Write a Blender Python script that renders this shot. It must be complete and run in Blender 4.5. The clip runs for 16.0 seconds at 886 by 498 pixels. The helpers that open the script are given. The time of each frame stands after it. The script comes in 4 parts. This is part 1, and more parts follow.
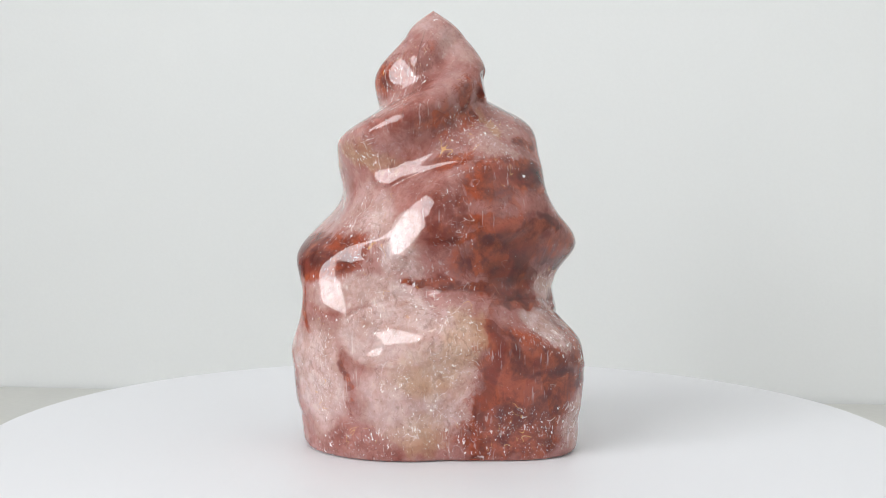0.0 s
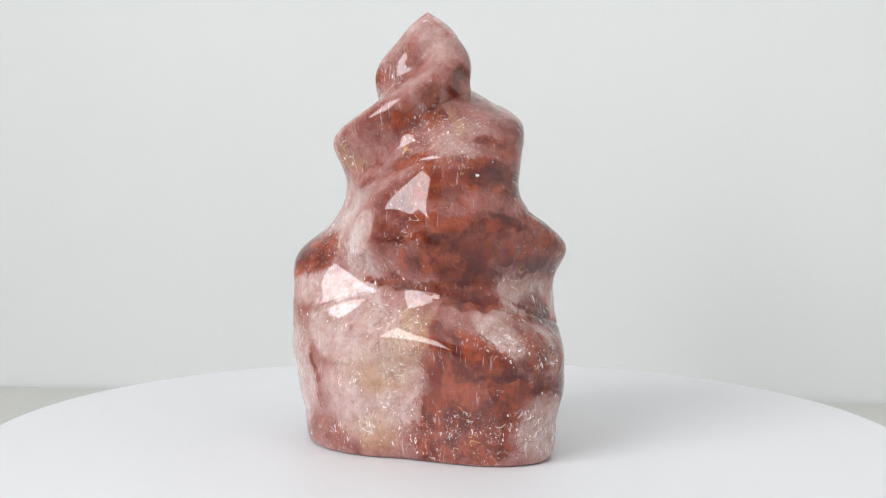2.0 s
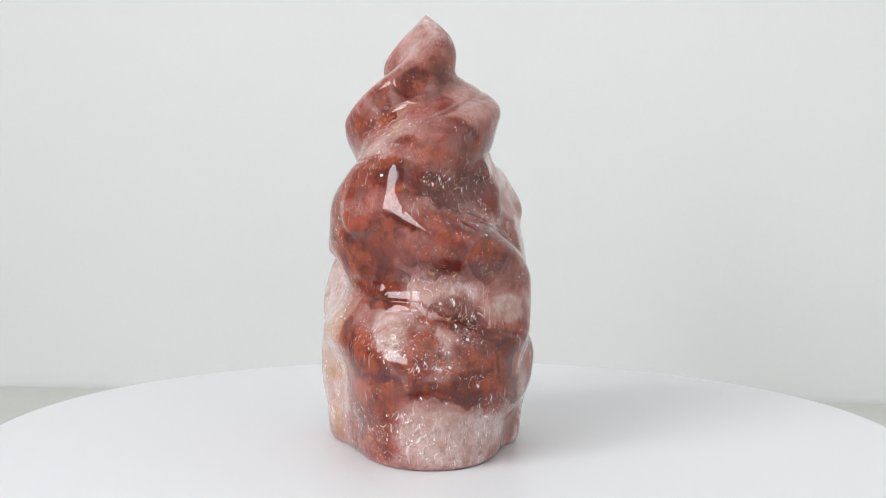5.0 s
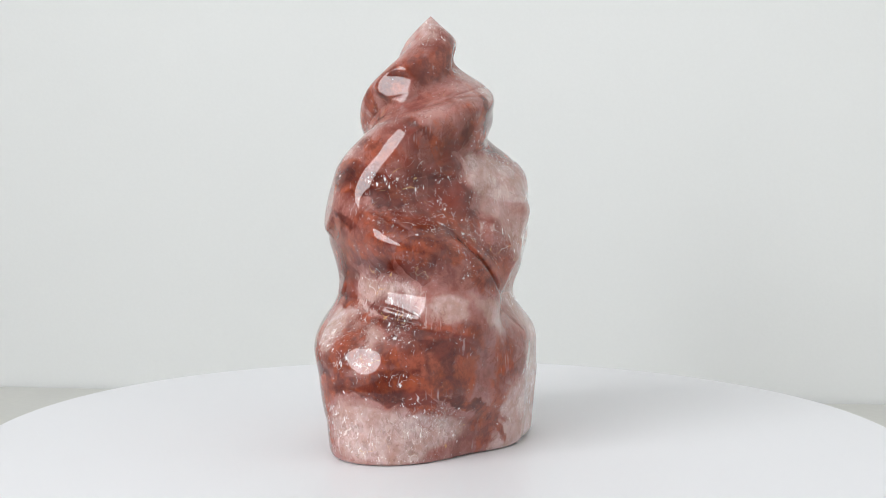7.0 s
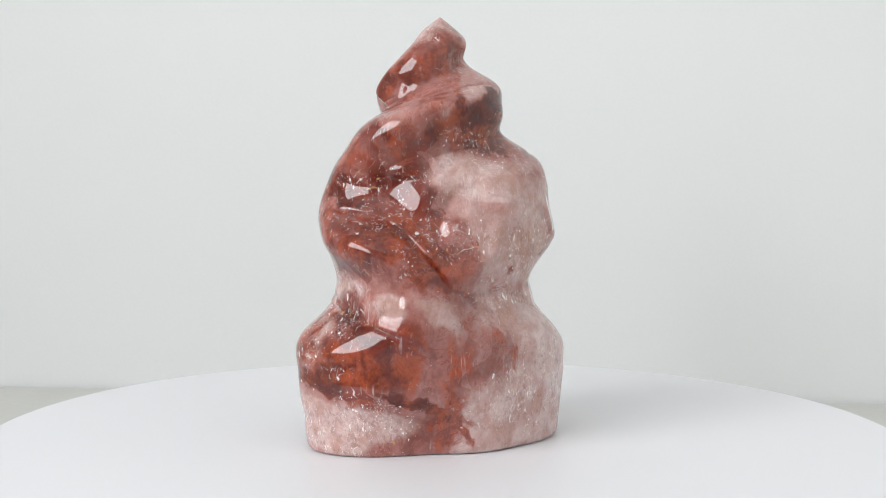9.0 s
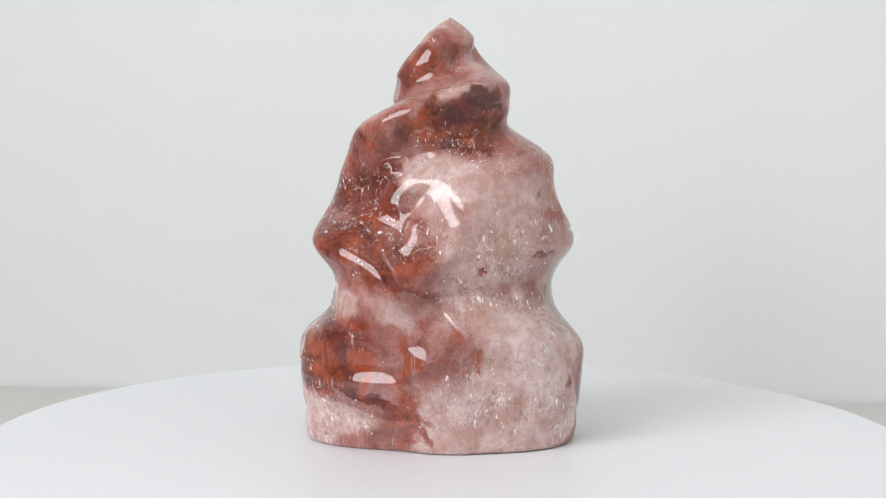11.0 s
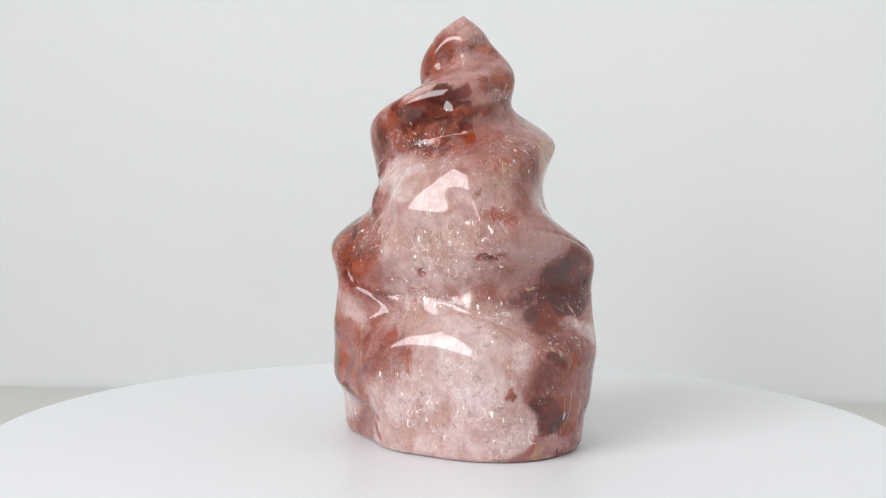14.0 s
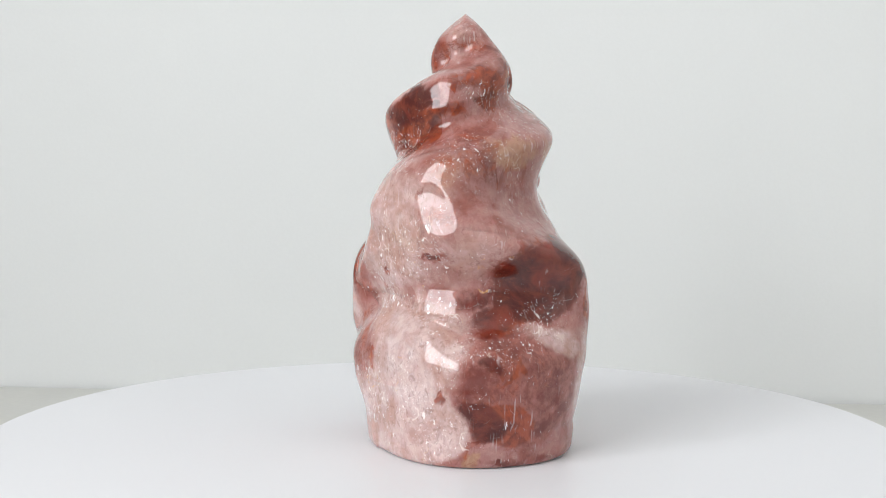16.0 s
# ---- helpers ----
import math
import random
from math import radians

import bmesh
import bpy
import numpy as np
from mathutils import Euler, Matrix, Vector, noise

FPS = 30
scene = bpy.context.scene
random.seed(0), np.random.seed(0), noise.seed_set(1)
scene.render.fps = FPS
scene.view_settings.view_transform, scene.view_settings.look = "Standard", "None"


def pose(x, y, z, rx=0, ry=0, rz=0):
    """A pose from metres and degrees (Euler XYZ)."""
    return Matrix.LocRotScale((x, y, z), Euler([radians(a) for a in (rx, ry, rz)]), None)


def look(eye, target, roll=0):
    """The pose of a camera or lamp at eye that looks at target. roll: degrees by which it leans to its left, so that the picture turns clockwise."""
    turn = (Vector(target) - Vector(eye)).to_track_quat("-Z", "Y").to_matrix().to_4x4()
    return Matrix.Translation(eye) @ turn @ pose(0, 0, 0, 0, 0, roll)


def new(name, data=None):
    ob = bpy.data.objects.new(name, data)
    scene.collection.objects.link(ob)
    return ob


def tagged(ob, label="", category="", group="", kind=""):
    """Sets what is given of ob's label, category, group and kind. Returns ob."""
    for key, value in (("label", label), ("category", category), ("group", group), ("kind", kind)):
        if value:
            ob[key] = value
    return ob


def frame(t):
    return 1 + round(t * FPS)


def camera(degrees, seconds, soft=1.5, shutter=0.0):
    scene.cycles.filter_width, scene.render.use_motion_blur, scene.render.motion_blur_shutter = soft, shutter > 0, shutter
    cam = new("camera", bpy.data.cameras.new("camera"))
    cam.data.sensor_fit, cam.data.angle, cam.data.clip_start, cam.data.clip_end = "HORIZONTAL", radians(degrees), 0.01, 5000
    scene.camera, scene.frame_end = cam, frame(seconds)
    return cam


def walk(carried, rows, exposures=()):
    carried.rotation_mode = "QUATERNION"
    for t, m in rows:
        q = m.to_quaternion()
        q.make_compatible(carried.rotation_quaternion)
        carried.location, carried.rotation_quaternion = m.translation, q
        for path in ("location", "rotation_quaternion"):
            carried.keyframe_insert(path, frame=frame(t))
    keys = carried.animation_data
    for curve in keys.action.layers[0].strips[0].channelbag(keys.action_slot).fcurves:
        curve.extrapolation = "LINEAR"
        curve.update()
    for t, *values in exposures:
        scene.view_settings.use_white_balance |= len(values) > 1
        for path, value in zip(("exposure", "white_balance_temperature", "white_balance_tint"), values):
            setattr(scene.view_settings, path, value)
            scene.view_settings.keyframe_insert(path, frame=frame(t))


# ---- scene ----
# Everything is laid out round the turntable's axis: x to the side, y away from the camera.
cam = camera(43.854, 16.0, soft=1.0)
VIEW = Matrix(((0.999987, -0.004664, 0.002277, 0.0), (0.002478, 0.043516, -0.999050, -0.38),
               (0.004561, 0.999042, 0.043527, 0.08128), (0, 0, 0, 1)))
walk(cam, [(0.0, VIEW), (16.0, VIEW)], exposures=[(0.0, 0.0), (16.0, 0.0)])

# ---- light: daylight through one wide window, beside and before the table ----
world = bpy.data.worlds.new("daylight")
scene.world = world
world.use_nodes = True
sky = world.node_tree.nodes.new("ShaderNodeTexSky")
sky.sky_type, sky.sun_disc = "NISHITA", False
sky.sun_elevation, sky.sun_rotation = radians(40), radians(120)
background = world.node_tree.nodes["Background"]
background.inputs["Strength"].default_value = 0.1
world.node_tree.links.new(sky.outputs[0], background.inputs["Color"])

ROOM_LEFT, ROOM_RIGHT, ROOM_FRONT = -0.95, 1.15, -3.2
FLOOR_Z, TABLE_Z, CEILING_Z = -0.79, -0.0465, 1.65
DISC_TOP = -0.0015
WINDOW = (-2.05, -0.44, 0.22, 1.28)  # y from, y to, sill, head


def window_light(opening, x, way, watts):
    y0, y1, z0, z1 = opening
    data = bpy.data.lights.new("window_daylight", "AREA")
    data.shape, data.size, data.size_y = "RECTANGLE", y1 - y0, z1 - z0
    data.energy, data.color = watts, (0.965, 0.982, 1.0)
    lamp = new("window_daylight", data)
    at = Vector((x, (y0 + y1) / 2, (z0 + z1) / 2))
    lamp.matrix_world = look(at, at + Vector((way, 0, 0)))


window_light(WINDOW, ROOM_LEFT - 0.03, 1, 39.5)


# ---- materials ----
def nodes_of(name, rough=0.5, spec=0.5):
    mat = bpy.data.materials.new(name)
    mat.use_nodes = True
    tree = mat.node_tree
    shader = tree.nodes["Principled BSDF"]
    shader.inputs["Roughness"].default_value = rough
    shader.inputs["Specular IOR Level"].default_value = spec
    return mat, tree, shader


class Net:
    """Short hand for wiring nodes."""

    def __init__(self, tree):
        self.tree = tree
        self.coord = tree.nodes.new("ShaderNodeTexCoord").outputs["Object"]

    def put(self, socket, value):
        if isinstance(value, (int, float, tuple)):
            socket.default_value = value
        else:
            self.tree.links.new(value, socket)

    def math(self, op, a, b=0.0, clamp=False):
        n = self.tree.nodes.new("ShaderNodeMath")
        n.operation, n.use_clamp = op, clamp
        self.put(n.inputs[0], a)
        self.put(n.inputs[1], b)
        return n.outputs[0]

    def mix(self, f, a, b):
        n = self.tree.nodes.new("ShaderNodeMix")
        n.data_type = "RGBA"
        self.put(n.inputs[0], f)
        self.put(n.inputs[6], a)
        self.put(n.inputs[7], b)
        return n.outputs[2]

    def noise(self, scale, detail=4.0, rough=0.55, warp=0.0, vector=None):
        n = self.tree.nodes.new("ShaderNodeTexNoise")
        self.put(n.inputs["Vector"], vector or self.coord)
        n.inputs["Scale"].default_value, n.inputs["Detail"].default_value = scale, detail
        n.inputs["Roughness"].default_value, n.inputs["Distortion"].default_value = rough, warp
        return n.outputs["Fac"]

    def ramp(self, f, lo, hi, to_lo=0.0, to_hi=1.0):
        n = self.tree.nodes.new("ShaderNodeMapRange")
        n.interpolation_type = "SMOOTHSTEP"
        self.put(n.inputs["Value"], f)
        for k, v in zip(("From Min", "From Max", "To Min", "To Max"), (lo, hi, to_lo, to_hi)):
            n.inputs[k].default_value = v
        return n.outputs["Result"]

    def scaled(self, x, y, z, rx=0, ry=0, rz=0):
        n = self.tree.nodes.new("ShaderNodeMapping")
        self.put(n.inputs["Vector"], self.coord)
        n.inputs["Scale"].default_value = (x, y, z)
        n.inputs["Rotation"].default_value = (radians(rx), radians(ry), radians(rz))
        return n.outputs[0]

    def cells(self, vector, scale, feature="F1", rand=1.0):
        n = self.tree.nodes.new("ShaderNodeTexVoronoi")
        n.feature = feature
        self.put(n.inputs["Vector"], vector)
        n.inputs["Scale"].default_value, n.inputs["Randomness"].default_value = scale, rand
        return n

    def attr(self, name):
        n = self.tree.nodes.new("ShaderNodeAttribute")
        n.attribute_name = name
        return n.outputs["Fac"]

    def bump(self, height, strength, distance, normal=None):
        n = self.tree.nodes.new("ShaderNodeBump")
        n.inputs["Strength"].default_value, n.inputs["Distance"].default_value = strength, distance
        self.put(n.inputs["Height"], height)
        if normal is not None:
            self.put(n.inputs["Normal"], normal)
        return n.outputs[0]


def painted(name, low, high, rough, grain, spec=0.4):
    """Matt paint or board: two near tones in clouds, with fine roller grain."""
    mat, tree, shader = nodes_of(name, rough, spec)
    net = Net(tree)
    clouds = net.ramp(net.noise(3.0, 3.0), 0.3, 0.7)
    specks = net.ramp(net.noise(grain, 3.0), 0.35, 0.65)
    tone = net.math("ADD", net.math("MULTIPLY", clouds, 0.7), net.math("MULTIPLY", specks, 0.3))
    net.put(shader.inputs["Base Color"], net.mix(tone, (*low, 1), (*high, 1)))
    net.put(shader.inputs["Roughness"], net.ramp(clouds, 0, 1, rough - 0.05, rough + 0.05))
    net.put(shader.inputs["Normal"], net.bump(net.noise(grain, 4.0), 0.08, 0.0006))
    return mat


WALL = painted("wall_paint", (0.715, 0.722, 0.714), (0.735, 0.742, 0.734), 0.75, 420.0)
CEILING = painted("ceiling_paint", (0.80, 0.80, 0.79), (0.84, 0.84, 0.83), 0.85, 300.0)
TABLETOP = painted("table_laminate", (0.60, 0.595, 0.56), (0.65, 0.645, 0.61), 0.45, 260.0)
FLOORING = painted("floor_covering", (0.36, 0.33, 0.29), (0.44, 0.41, 0.36), 0.6, 120.0)
DISC = painted("turntable_plastic", (0.80, 0.80, 0.822), (0.808, 0.808, 0.83), 0.42, 900.0, 0.3)
PLASTIC = painted("base_plastic", (0.72, 0.72, 0.73), (0.76, 0.76, 0.77), 0.4, 700.0)
# white for the unseen side and front walls, chosen to bounce fill light
BOUNCE_WALL = painted("bounce_wall_paint", (0.78, 0.775, 0.76), (0.82, 0.815, 0.80), 0.8, 300.0)
FRAME = painted("frame_paint", (0.76, 0.76, 0.75), (0.81, 0.81, 0.80), 0.4, 300.0)
def quartz():
    """Polished quartz: clouded pink and clear body, iron-red stains and veins, healed fractures with their glints
    painted white.
    """
    mat, tree, shader = nodes_of("hematoid_quartz", 0.35, 0.12)
    net = Net(tree)
    rust, milk_sheen, dark, amber, crazed, smoke = (net.attr(k) for k in ("rust", "milk_sheen", "dark", "amber", "feather", "smoke"))
    # where the stains lie, broken up by clouds and by streaks along the grain of the crystal
    clouds = net.noise(110.0, 6.0, 0.62, 0.6)
    fine = net.noise(480.0, 6.0, 0.7, 0.4)
    streaks = net.noise(1.0, 5.0, 0.6, 1.2, net.scaled(190, 190, 90, 12, 8))
    broken = net.math("ADD", net.math("MULTIPLY", clouds, 0.5), net.math("ADD", net.math("MULTIPLY", fine, 0.25), net.math("MULTIPLY", streaks, 0.25)))
    swing = net.math("MULTIPLY", net.math("SUBTRACT", broken, 0.5), 1.5)
    # old fracture planes divide the body into flat-edged zones of differing depth
    bend = tree.nodes.new("ShaderNodeVectorMath")
    bend.operation = "MULTIPLY_ADD"
    warp = tree.nodes.new("ShaderNodeTexNoise")
    warp.inputs["Scale"].default_value = 60.0
    net.put(warp.inputs["Vector"], net.coord)
    net.put(bend.inputs[0], warp.outputs["Color"])
    bend.inputs[1].default_value = (0.009, 0.009, 0.009)
    net.put(bend.inputs[2], net.scaled(1.0, 1.0, 0.62, 18, 10))
    zones = net.cells(bend.outputs[0], 85.0)
    zone = tree.nodes.new("ShaderNodeSeparateColor")
    net.put(zone.inputs[0], zones.outputs["Color"])
    small = net.cells(bend.outputs[0], 260.0)
    chip = tree.nodes.new("ShaderNodeSeparateColor")
    net.put(chip.inputs[0], small.outputs["Color"])
    step = net.math("ADD", net.math("MULTIPLY", net.math("SUBTRACT", zone.outputs[2], 0.5), 0.30), net.math("MULTIPLY", net.math("SUBTRACT", chip.outputs[2], 0.5), 0.16))
    shift = net.math("ADD", swing, step)
    stain = net.ramp(net.math("ADD", rust, shift), 0.30, 0.72)
    deep = net.ramp(net.math("ADD", dark, shift), 0.36, 0.85)
    pale = net.ramp(net.math("ADD", milk_sheen, net.math("ADD", net.math("MULTIPLY", swing, -0.6), net.math("MULTIPLY", step, -0.2))), 0.2, 0.75)
    gold = net.ramp(net.math("ADD", amber, swing), 0.3, 0.8)
    broad = net.noise(38.0, 4.0, 0.6, 0.8)
    body = net.mix(net.ramp(clouds, 0.36, 0.62), (0.24, 0.062, 0.047, 1), (0.40, 0.170, 0.145, 1))
    body = net.mix(net.ramp(broad, 0.45, 0.65, 0.0, 0.55), body, (0.45, 0.245, 0.225, 1))
    body = net.mix(net.ramp(zone.outputs[0], 0.40, 0.55, 0.0, 0.2), body, (0.46, 0.260, 0.245, 1))
    body = net.mix(net.ramp(chip.outputs[0], 0.62, 0.75, 0.0, 0.22), body, (0.25, 0.065, 0.042, 1))
    body = net.mix(net.ramp(fine, 0.5, 0.74, 0.0, 0.3), body, (0.56, 0.370, 0.350, 1))
    body = net.mix(net.math("MULTIPLY", pale, 0.9), body, net.mix(net.ramp(net.math("ADD", net.math("MULTIPLY", chip.outputs[1], 0.08), clouds), 0.30, 0.76), (0.46, 0.265, 0.220, 1), (0.66, 0.500, 0.480, 1)))
    # the strongest milky patches go paler still, a painted sheen of reflected light
    body = net.mix(net.ramp(milk_sheen, 0.95, 1.25, 0.0, 0.75), body, net.mix(clouds, (0.58, 0.44, 0.43, 1), (0.78, 0.66, 0.66, 1)))
    body = net.mix(net.math("MULTIPLY", gold, 0.42), body, (0.50, 0.295, 0.130, 1))
    mist = net.ramp(net.math("ADD", smoke, net.math("MULTIPLY", shift, 0.6)), 0.15, 0.8)
    body = net.mix(net.math("MULTIPLY", mist, 0.85), body, net.mix(net.ramp(broken, 0.40, 0.60), (0.145, 0.022, 0.015, 1), (0.36, 0.125, 0.100, 1)))
    iron = net.mix(net.ramp(broken, 0.41, 0.585), (0.075, 0.004, 0.001, 1), (0.335, 0.058, 0.018, 1))
    body = net.mix(net.math("MULTIPLY", stain, net.ramp(zone.outputs[1], 0.4, 0.6, 0.80, 0.97)), body, iron)
    body = net.mix(net.math("MULTIPLY", deep, 0.9), body, net.mix(net.ramp(clouds, 0.4, 0.65), (0.060, 0.003, 0.001, 1), (0.180, 0.022, 0.012, 1)))
    # thin iron veins
    vein = net.math("ABSOLUTE", net.math("SUBTRACT", net.noise(46.0, 6.0, 0.65, 1.6), 0.5))
    vein = net.math("MULTIPLY", net.ramp(vein, 0.0, 0.014, 1.0, 0.0), net.ramp(net.math("ADD", rust, clouds), 0.55, 0.95))
    body = net.mix(net.math("MULTIPLY", vein, 0.65), body, (0.17, 0.026, 0.010, 1))
    # cracks and feathers: broken white lines at two sizes, upright striations, and clusters of tiny glints painted as
    # white specks
    patch = net.ramp(net.math("ADD", net.noise(70.0, 3.0, 0.5), net.math("MULTIPLY", crazed, 0.16)), 0.56, 0.68)
    edges = net.cells(bend.outputs[0], 150.0, "DISTANCE_TO_EDGE")
    line = net.math("MULTIPLY", net.ramp(edges.outputs["Distance"], 0.0, 0.028, 1.0, 0.0), net.math("MULTIPLY", patch, net.ramp(fine, 0.50, 0.6)))
    hairs = net.cells(bend.outputs[0], 420.0, "DISTANCE_TO_EDGE")
    feather = net.ramp(net.math("ADD", net.noise(95.0, 4.0, 0.6, 0.5), net.math("MULTIPLY", crazed, 0.14)), 0.60, 0.70)
    hair = net.math("MULTIPLY", net.ramp(hairs.outputs["Distance"], 0.0, 0.06, 1.0, 0.0), net.math("MULTIPLY", feather, net.ramp(net.noise(700.0, 2.0), 0.52, 0.6)))
    comb = net.ramp(net.noise(1.0, 2.0, 0.5, 0.3, net.scaled(1100, 1100, 90, 4, 6)), 0.60, 0.68)
    comb = net.math("MULTIPLY", comb, net.ramp(net.noise(55.0, 3.0), 0.52, 0.62))
    specks = net.noise(1.0, 3.0, 0.75, 0.6, net.scaled(1500, 1500, 1050, 25, 15))
    flare = net.math("ADD", net.noise(130.0, 4.0, 0.65, 0.8), net.math("MULTIPLY", crazed, 0.12))
    glint = net.ramp(net.math("ADD", specks, net.math("MULTIPLY", net.ramp(flare, 0.52, 0.68), 0.16)), 0.775, 0.815)
    flash = net.math("MAXIMUM", net.math("MAXIMUM", net.math("MULTIPLY", line, 0.3), net.math("MULTIPLY", hair, 0.12)), net.math("MAXIMUM", net.math("MULTIPLY", comb, 0.22), glint))
    # fractures lie thickest where the stone is crazed
    where = net.ramp(net.math("ADD", net.noise(75.0, 3.0, 0.6, 0.5), net.math("MULTIPLY", crazed, 0.2)), 0.50, 0.72)
    # short glints painted as white dashes along three crystal directions
    for spin in ((20, 10, 0), (75, 20, 30)):
        dash = net.noise(1.0, 2.0, 0.5, 1.0, net.scaled(1500, 1500, 620, *spin))
        flash = net.math("MAXIMUM", flash, net.ramp(net.math("ADD", dash, net.math("MULTIPLY", where, 0.07)), 0.765, 0.80, 0.0, 0.8))
    # larger glints painted white, a few in each crazed patch, and dark flecks painted as their shade
    large = net.noise(1.0, 3.0, 0.6, 0.2, net.scaled(560, 560, 300, 30, 12))
    flash = net.math("MAXIMUM", flash, net.ramp(net.math("ADD", large, net.math("MULTIPLY", where, 0.11)), 0.748, 0.785, 0.0, 0.8))
    shade = net.noise(1.0, 4.0, 0.65, 1.4, net.scaled(420, 420, 300, -25, 40))
    body = net.mix(net.ramp(net.math("ADD", shade, net.math("MULTIPLY", where, 0.08)), 0.60, 0.70, 0.0, 0.5), body, net.mix(0.6, body, (0.10, 0.022, 0.010, 1)))
    # thin curved cracks, some stained gold
    curve = net.math("ABSOLUTE", net.math("SUBTRACT", net.noise(85.0, 2.0, 0.45, 1.2), 0.5))
    crack = net.math("MULTIPLY", net.ramp(curve, 0.0, 0.011, 1.0, 0.0), net.math("MULTIPLY", where, net.ramp(net.noise(210.0, 3.0, 0.6), 0.50, 0.58)))
    body = net.mix(net.math("MULTIPLY", crack, 0.9), body, net.mix(net.ramp(zone.outputs[0], 0.4, 0.7), (0.80, 0.68, 0.64, 1), (0.66, 0.36, 0.14, 1)))
    # clear and clouded grains lie side by side, so that the body is mottled at a fine scale
    mottle = net.math("MULTIPLY", net.ramp(net.noise(300.0, 5.0, 0.75, 0.6), 0.36, 0.60), net.ramp(net.noise(1.0, 4.0, 0.65, 0.8, net.scaled(420, 420, 300, 8, 5)), 0.35, 0.6))
    body = net.mix(net.ramp(mottle, 0.0, 0.5, 0.26, 0.0), body, net.mix(0.62, body, (0.13, 0.022, 0.012, 1)))
    # the glints go into the base colour as near-white, along with the white crack lines
    body = net.mix(net.math("MULTIPLY", flash, 0.95), body, (0.93, 0.89, 0.87, 1))
    net.put(shader.inputs["Base Color"], body)
    net.put(shader.inputs["Specular IOR Level"], net.ramp(flash, 0.0, 1.0, 0.0, 0.9))
    shader.inputs["Subsurface Weight"].default_value = 0.4
    shader.inputs["Subsurface Radius"].default_value = (1.0, 0.42, 0.34)
    shader.inputs["Subsurface Scale"].default_value = 0.0018
    shader.inputs["IOR"].default_value = 1.544
    tilt = net.bump(chip.outputs[2], 0.3, 0.0008)
    tilt = net.bump(net.noise(420.0, 4.0, 0.65), 0.35, 0.0008, tilt)
    net.put(shader.inputs["Normal"], tilt)
    shader.inputs["Coat Weight"].default_value = 1.0
    shader.inputs["Coat IOR"].default_value = 1.6
    net.put(shader.inputs["Coat Roughness"], net.ramp(net.noise(140.0, 4.0), 0.35, 0.7, 0.012, 0.035))
    net.put(shader.inputs["Coat Normal"], net.bump(net.noise(45.0, 1.0), 0.04, 0.001))
    return mat


QUARTZ = quartz()


# ---- building helpers ----
def mesh_of(name, bm, material, smooth=False):
    data = bpy.data.meshes.new(name)
    bm.to_mesh(data)
    bm.free()
    data.materials.append(material)
    if smooth:
        data.polygons.foreach_set("use_smooth", [True] * len(data.polygons))
    return data


def part(name, bm, material, parent, label="", smooth=False):
    ob = new(name, mesh_of(name, bm, material, smooth))
    ob.parent = parent
    return tagged(ob, label)


def boxes(*spans, bevel=0.0):
    """Boxes given by (x0, x1, y0, y1, z0, z1), in one bmesh."""
    bm = bmesh.new()
    for x0, x1, y0, y1, z0, z1 in spans:
        made = bmesh.ops.create_cube(bm, size=1.0)
        bmesh.ops.transform(bm, verts=made["verts"], matrix=Matrix.LocRotScale(
            ((x0 + x1) / 2, (y0 + y1) / 2, (z0 + z1) / 2), None, (x1 - x0, y1 - y0, z1 - z0)))
    if bevel:
        bmesh.ops.bevel(bm, geom=bm.edges[:], offset=bevel, segments=3, affect="EDGES", profile=0.6)
    return bm


def turned(profile, steps=192):
    """A turned solid from (radius, z) pairs, closed on the axis at both ends."""
    bm = bmesh.new()
    rings = []
    for r, z in profile:
        if r == 0:
            rings.append([bm.verts.new((0, 0, z))])
        else:
            rings.append([bm.verts.new((r * math.cos(2 * math.pi * k / steps), r * math.sin(2 * math.pi * k / steps), z))
                          for k in range(steps)])
    for a, b in zip(rings, rings[1:]):
        for k in range(steps):
            j = (k + 1) % steps
            quad = [a[k % len(a)], a[j % len(a)], b[j % len(b)], b[k % len(b)]]
            bm.faces.new(list(dict.fromkeys(quad)))
    bmesh.ops.recalc_face_normals(bm, faces=bm.faces[:])
    return bm


def structure(name, bm, material, label):
    return tagged(new(name, mesh_of(name, bm, material)), label, kind="structure")


# ---- the room ----
def pierced(x0, x1, opening):
    """A side wall with one opening through it."""
    y0, y1, z0, z1 = opening
    return boxes((x0, x1, ROOM_FRONT - 0.12, y0, FLOOR_Z, CEILING_Z), (x0, x1, y1, 0.6, FLOOR_Z, CEILING_Z),
                 (x0, x1, y0, y1, FLOOR_Z, z0), (x0, x1, y0, y1, z1, CEILING_Z))


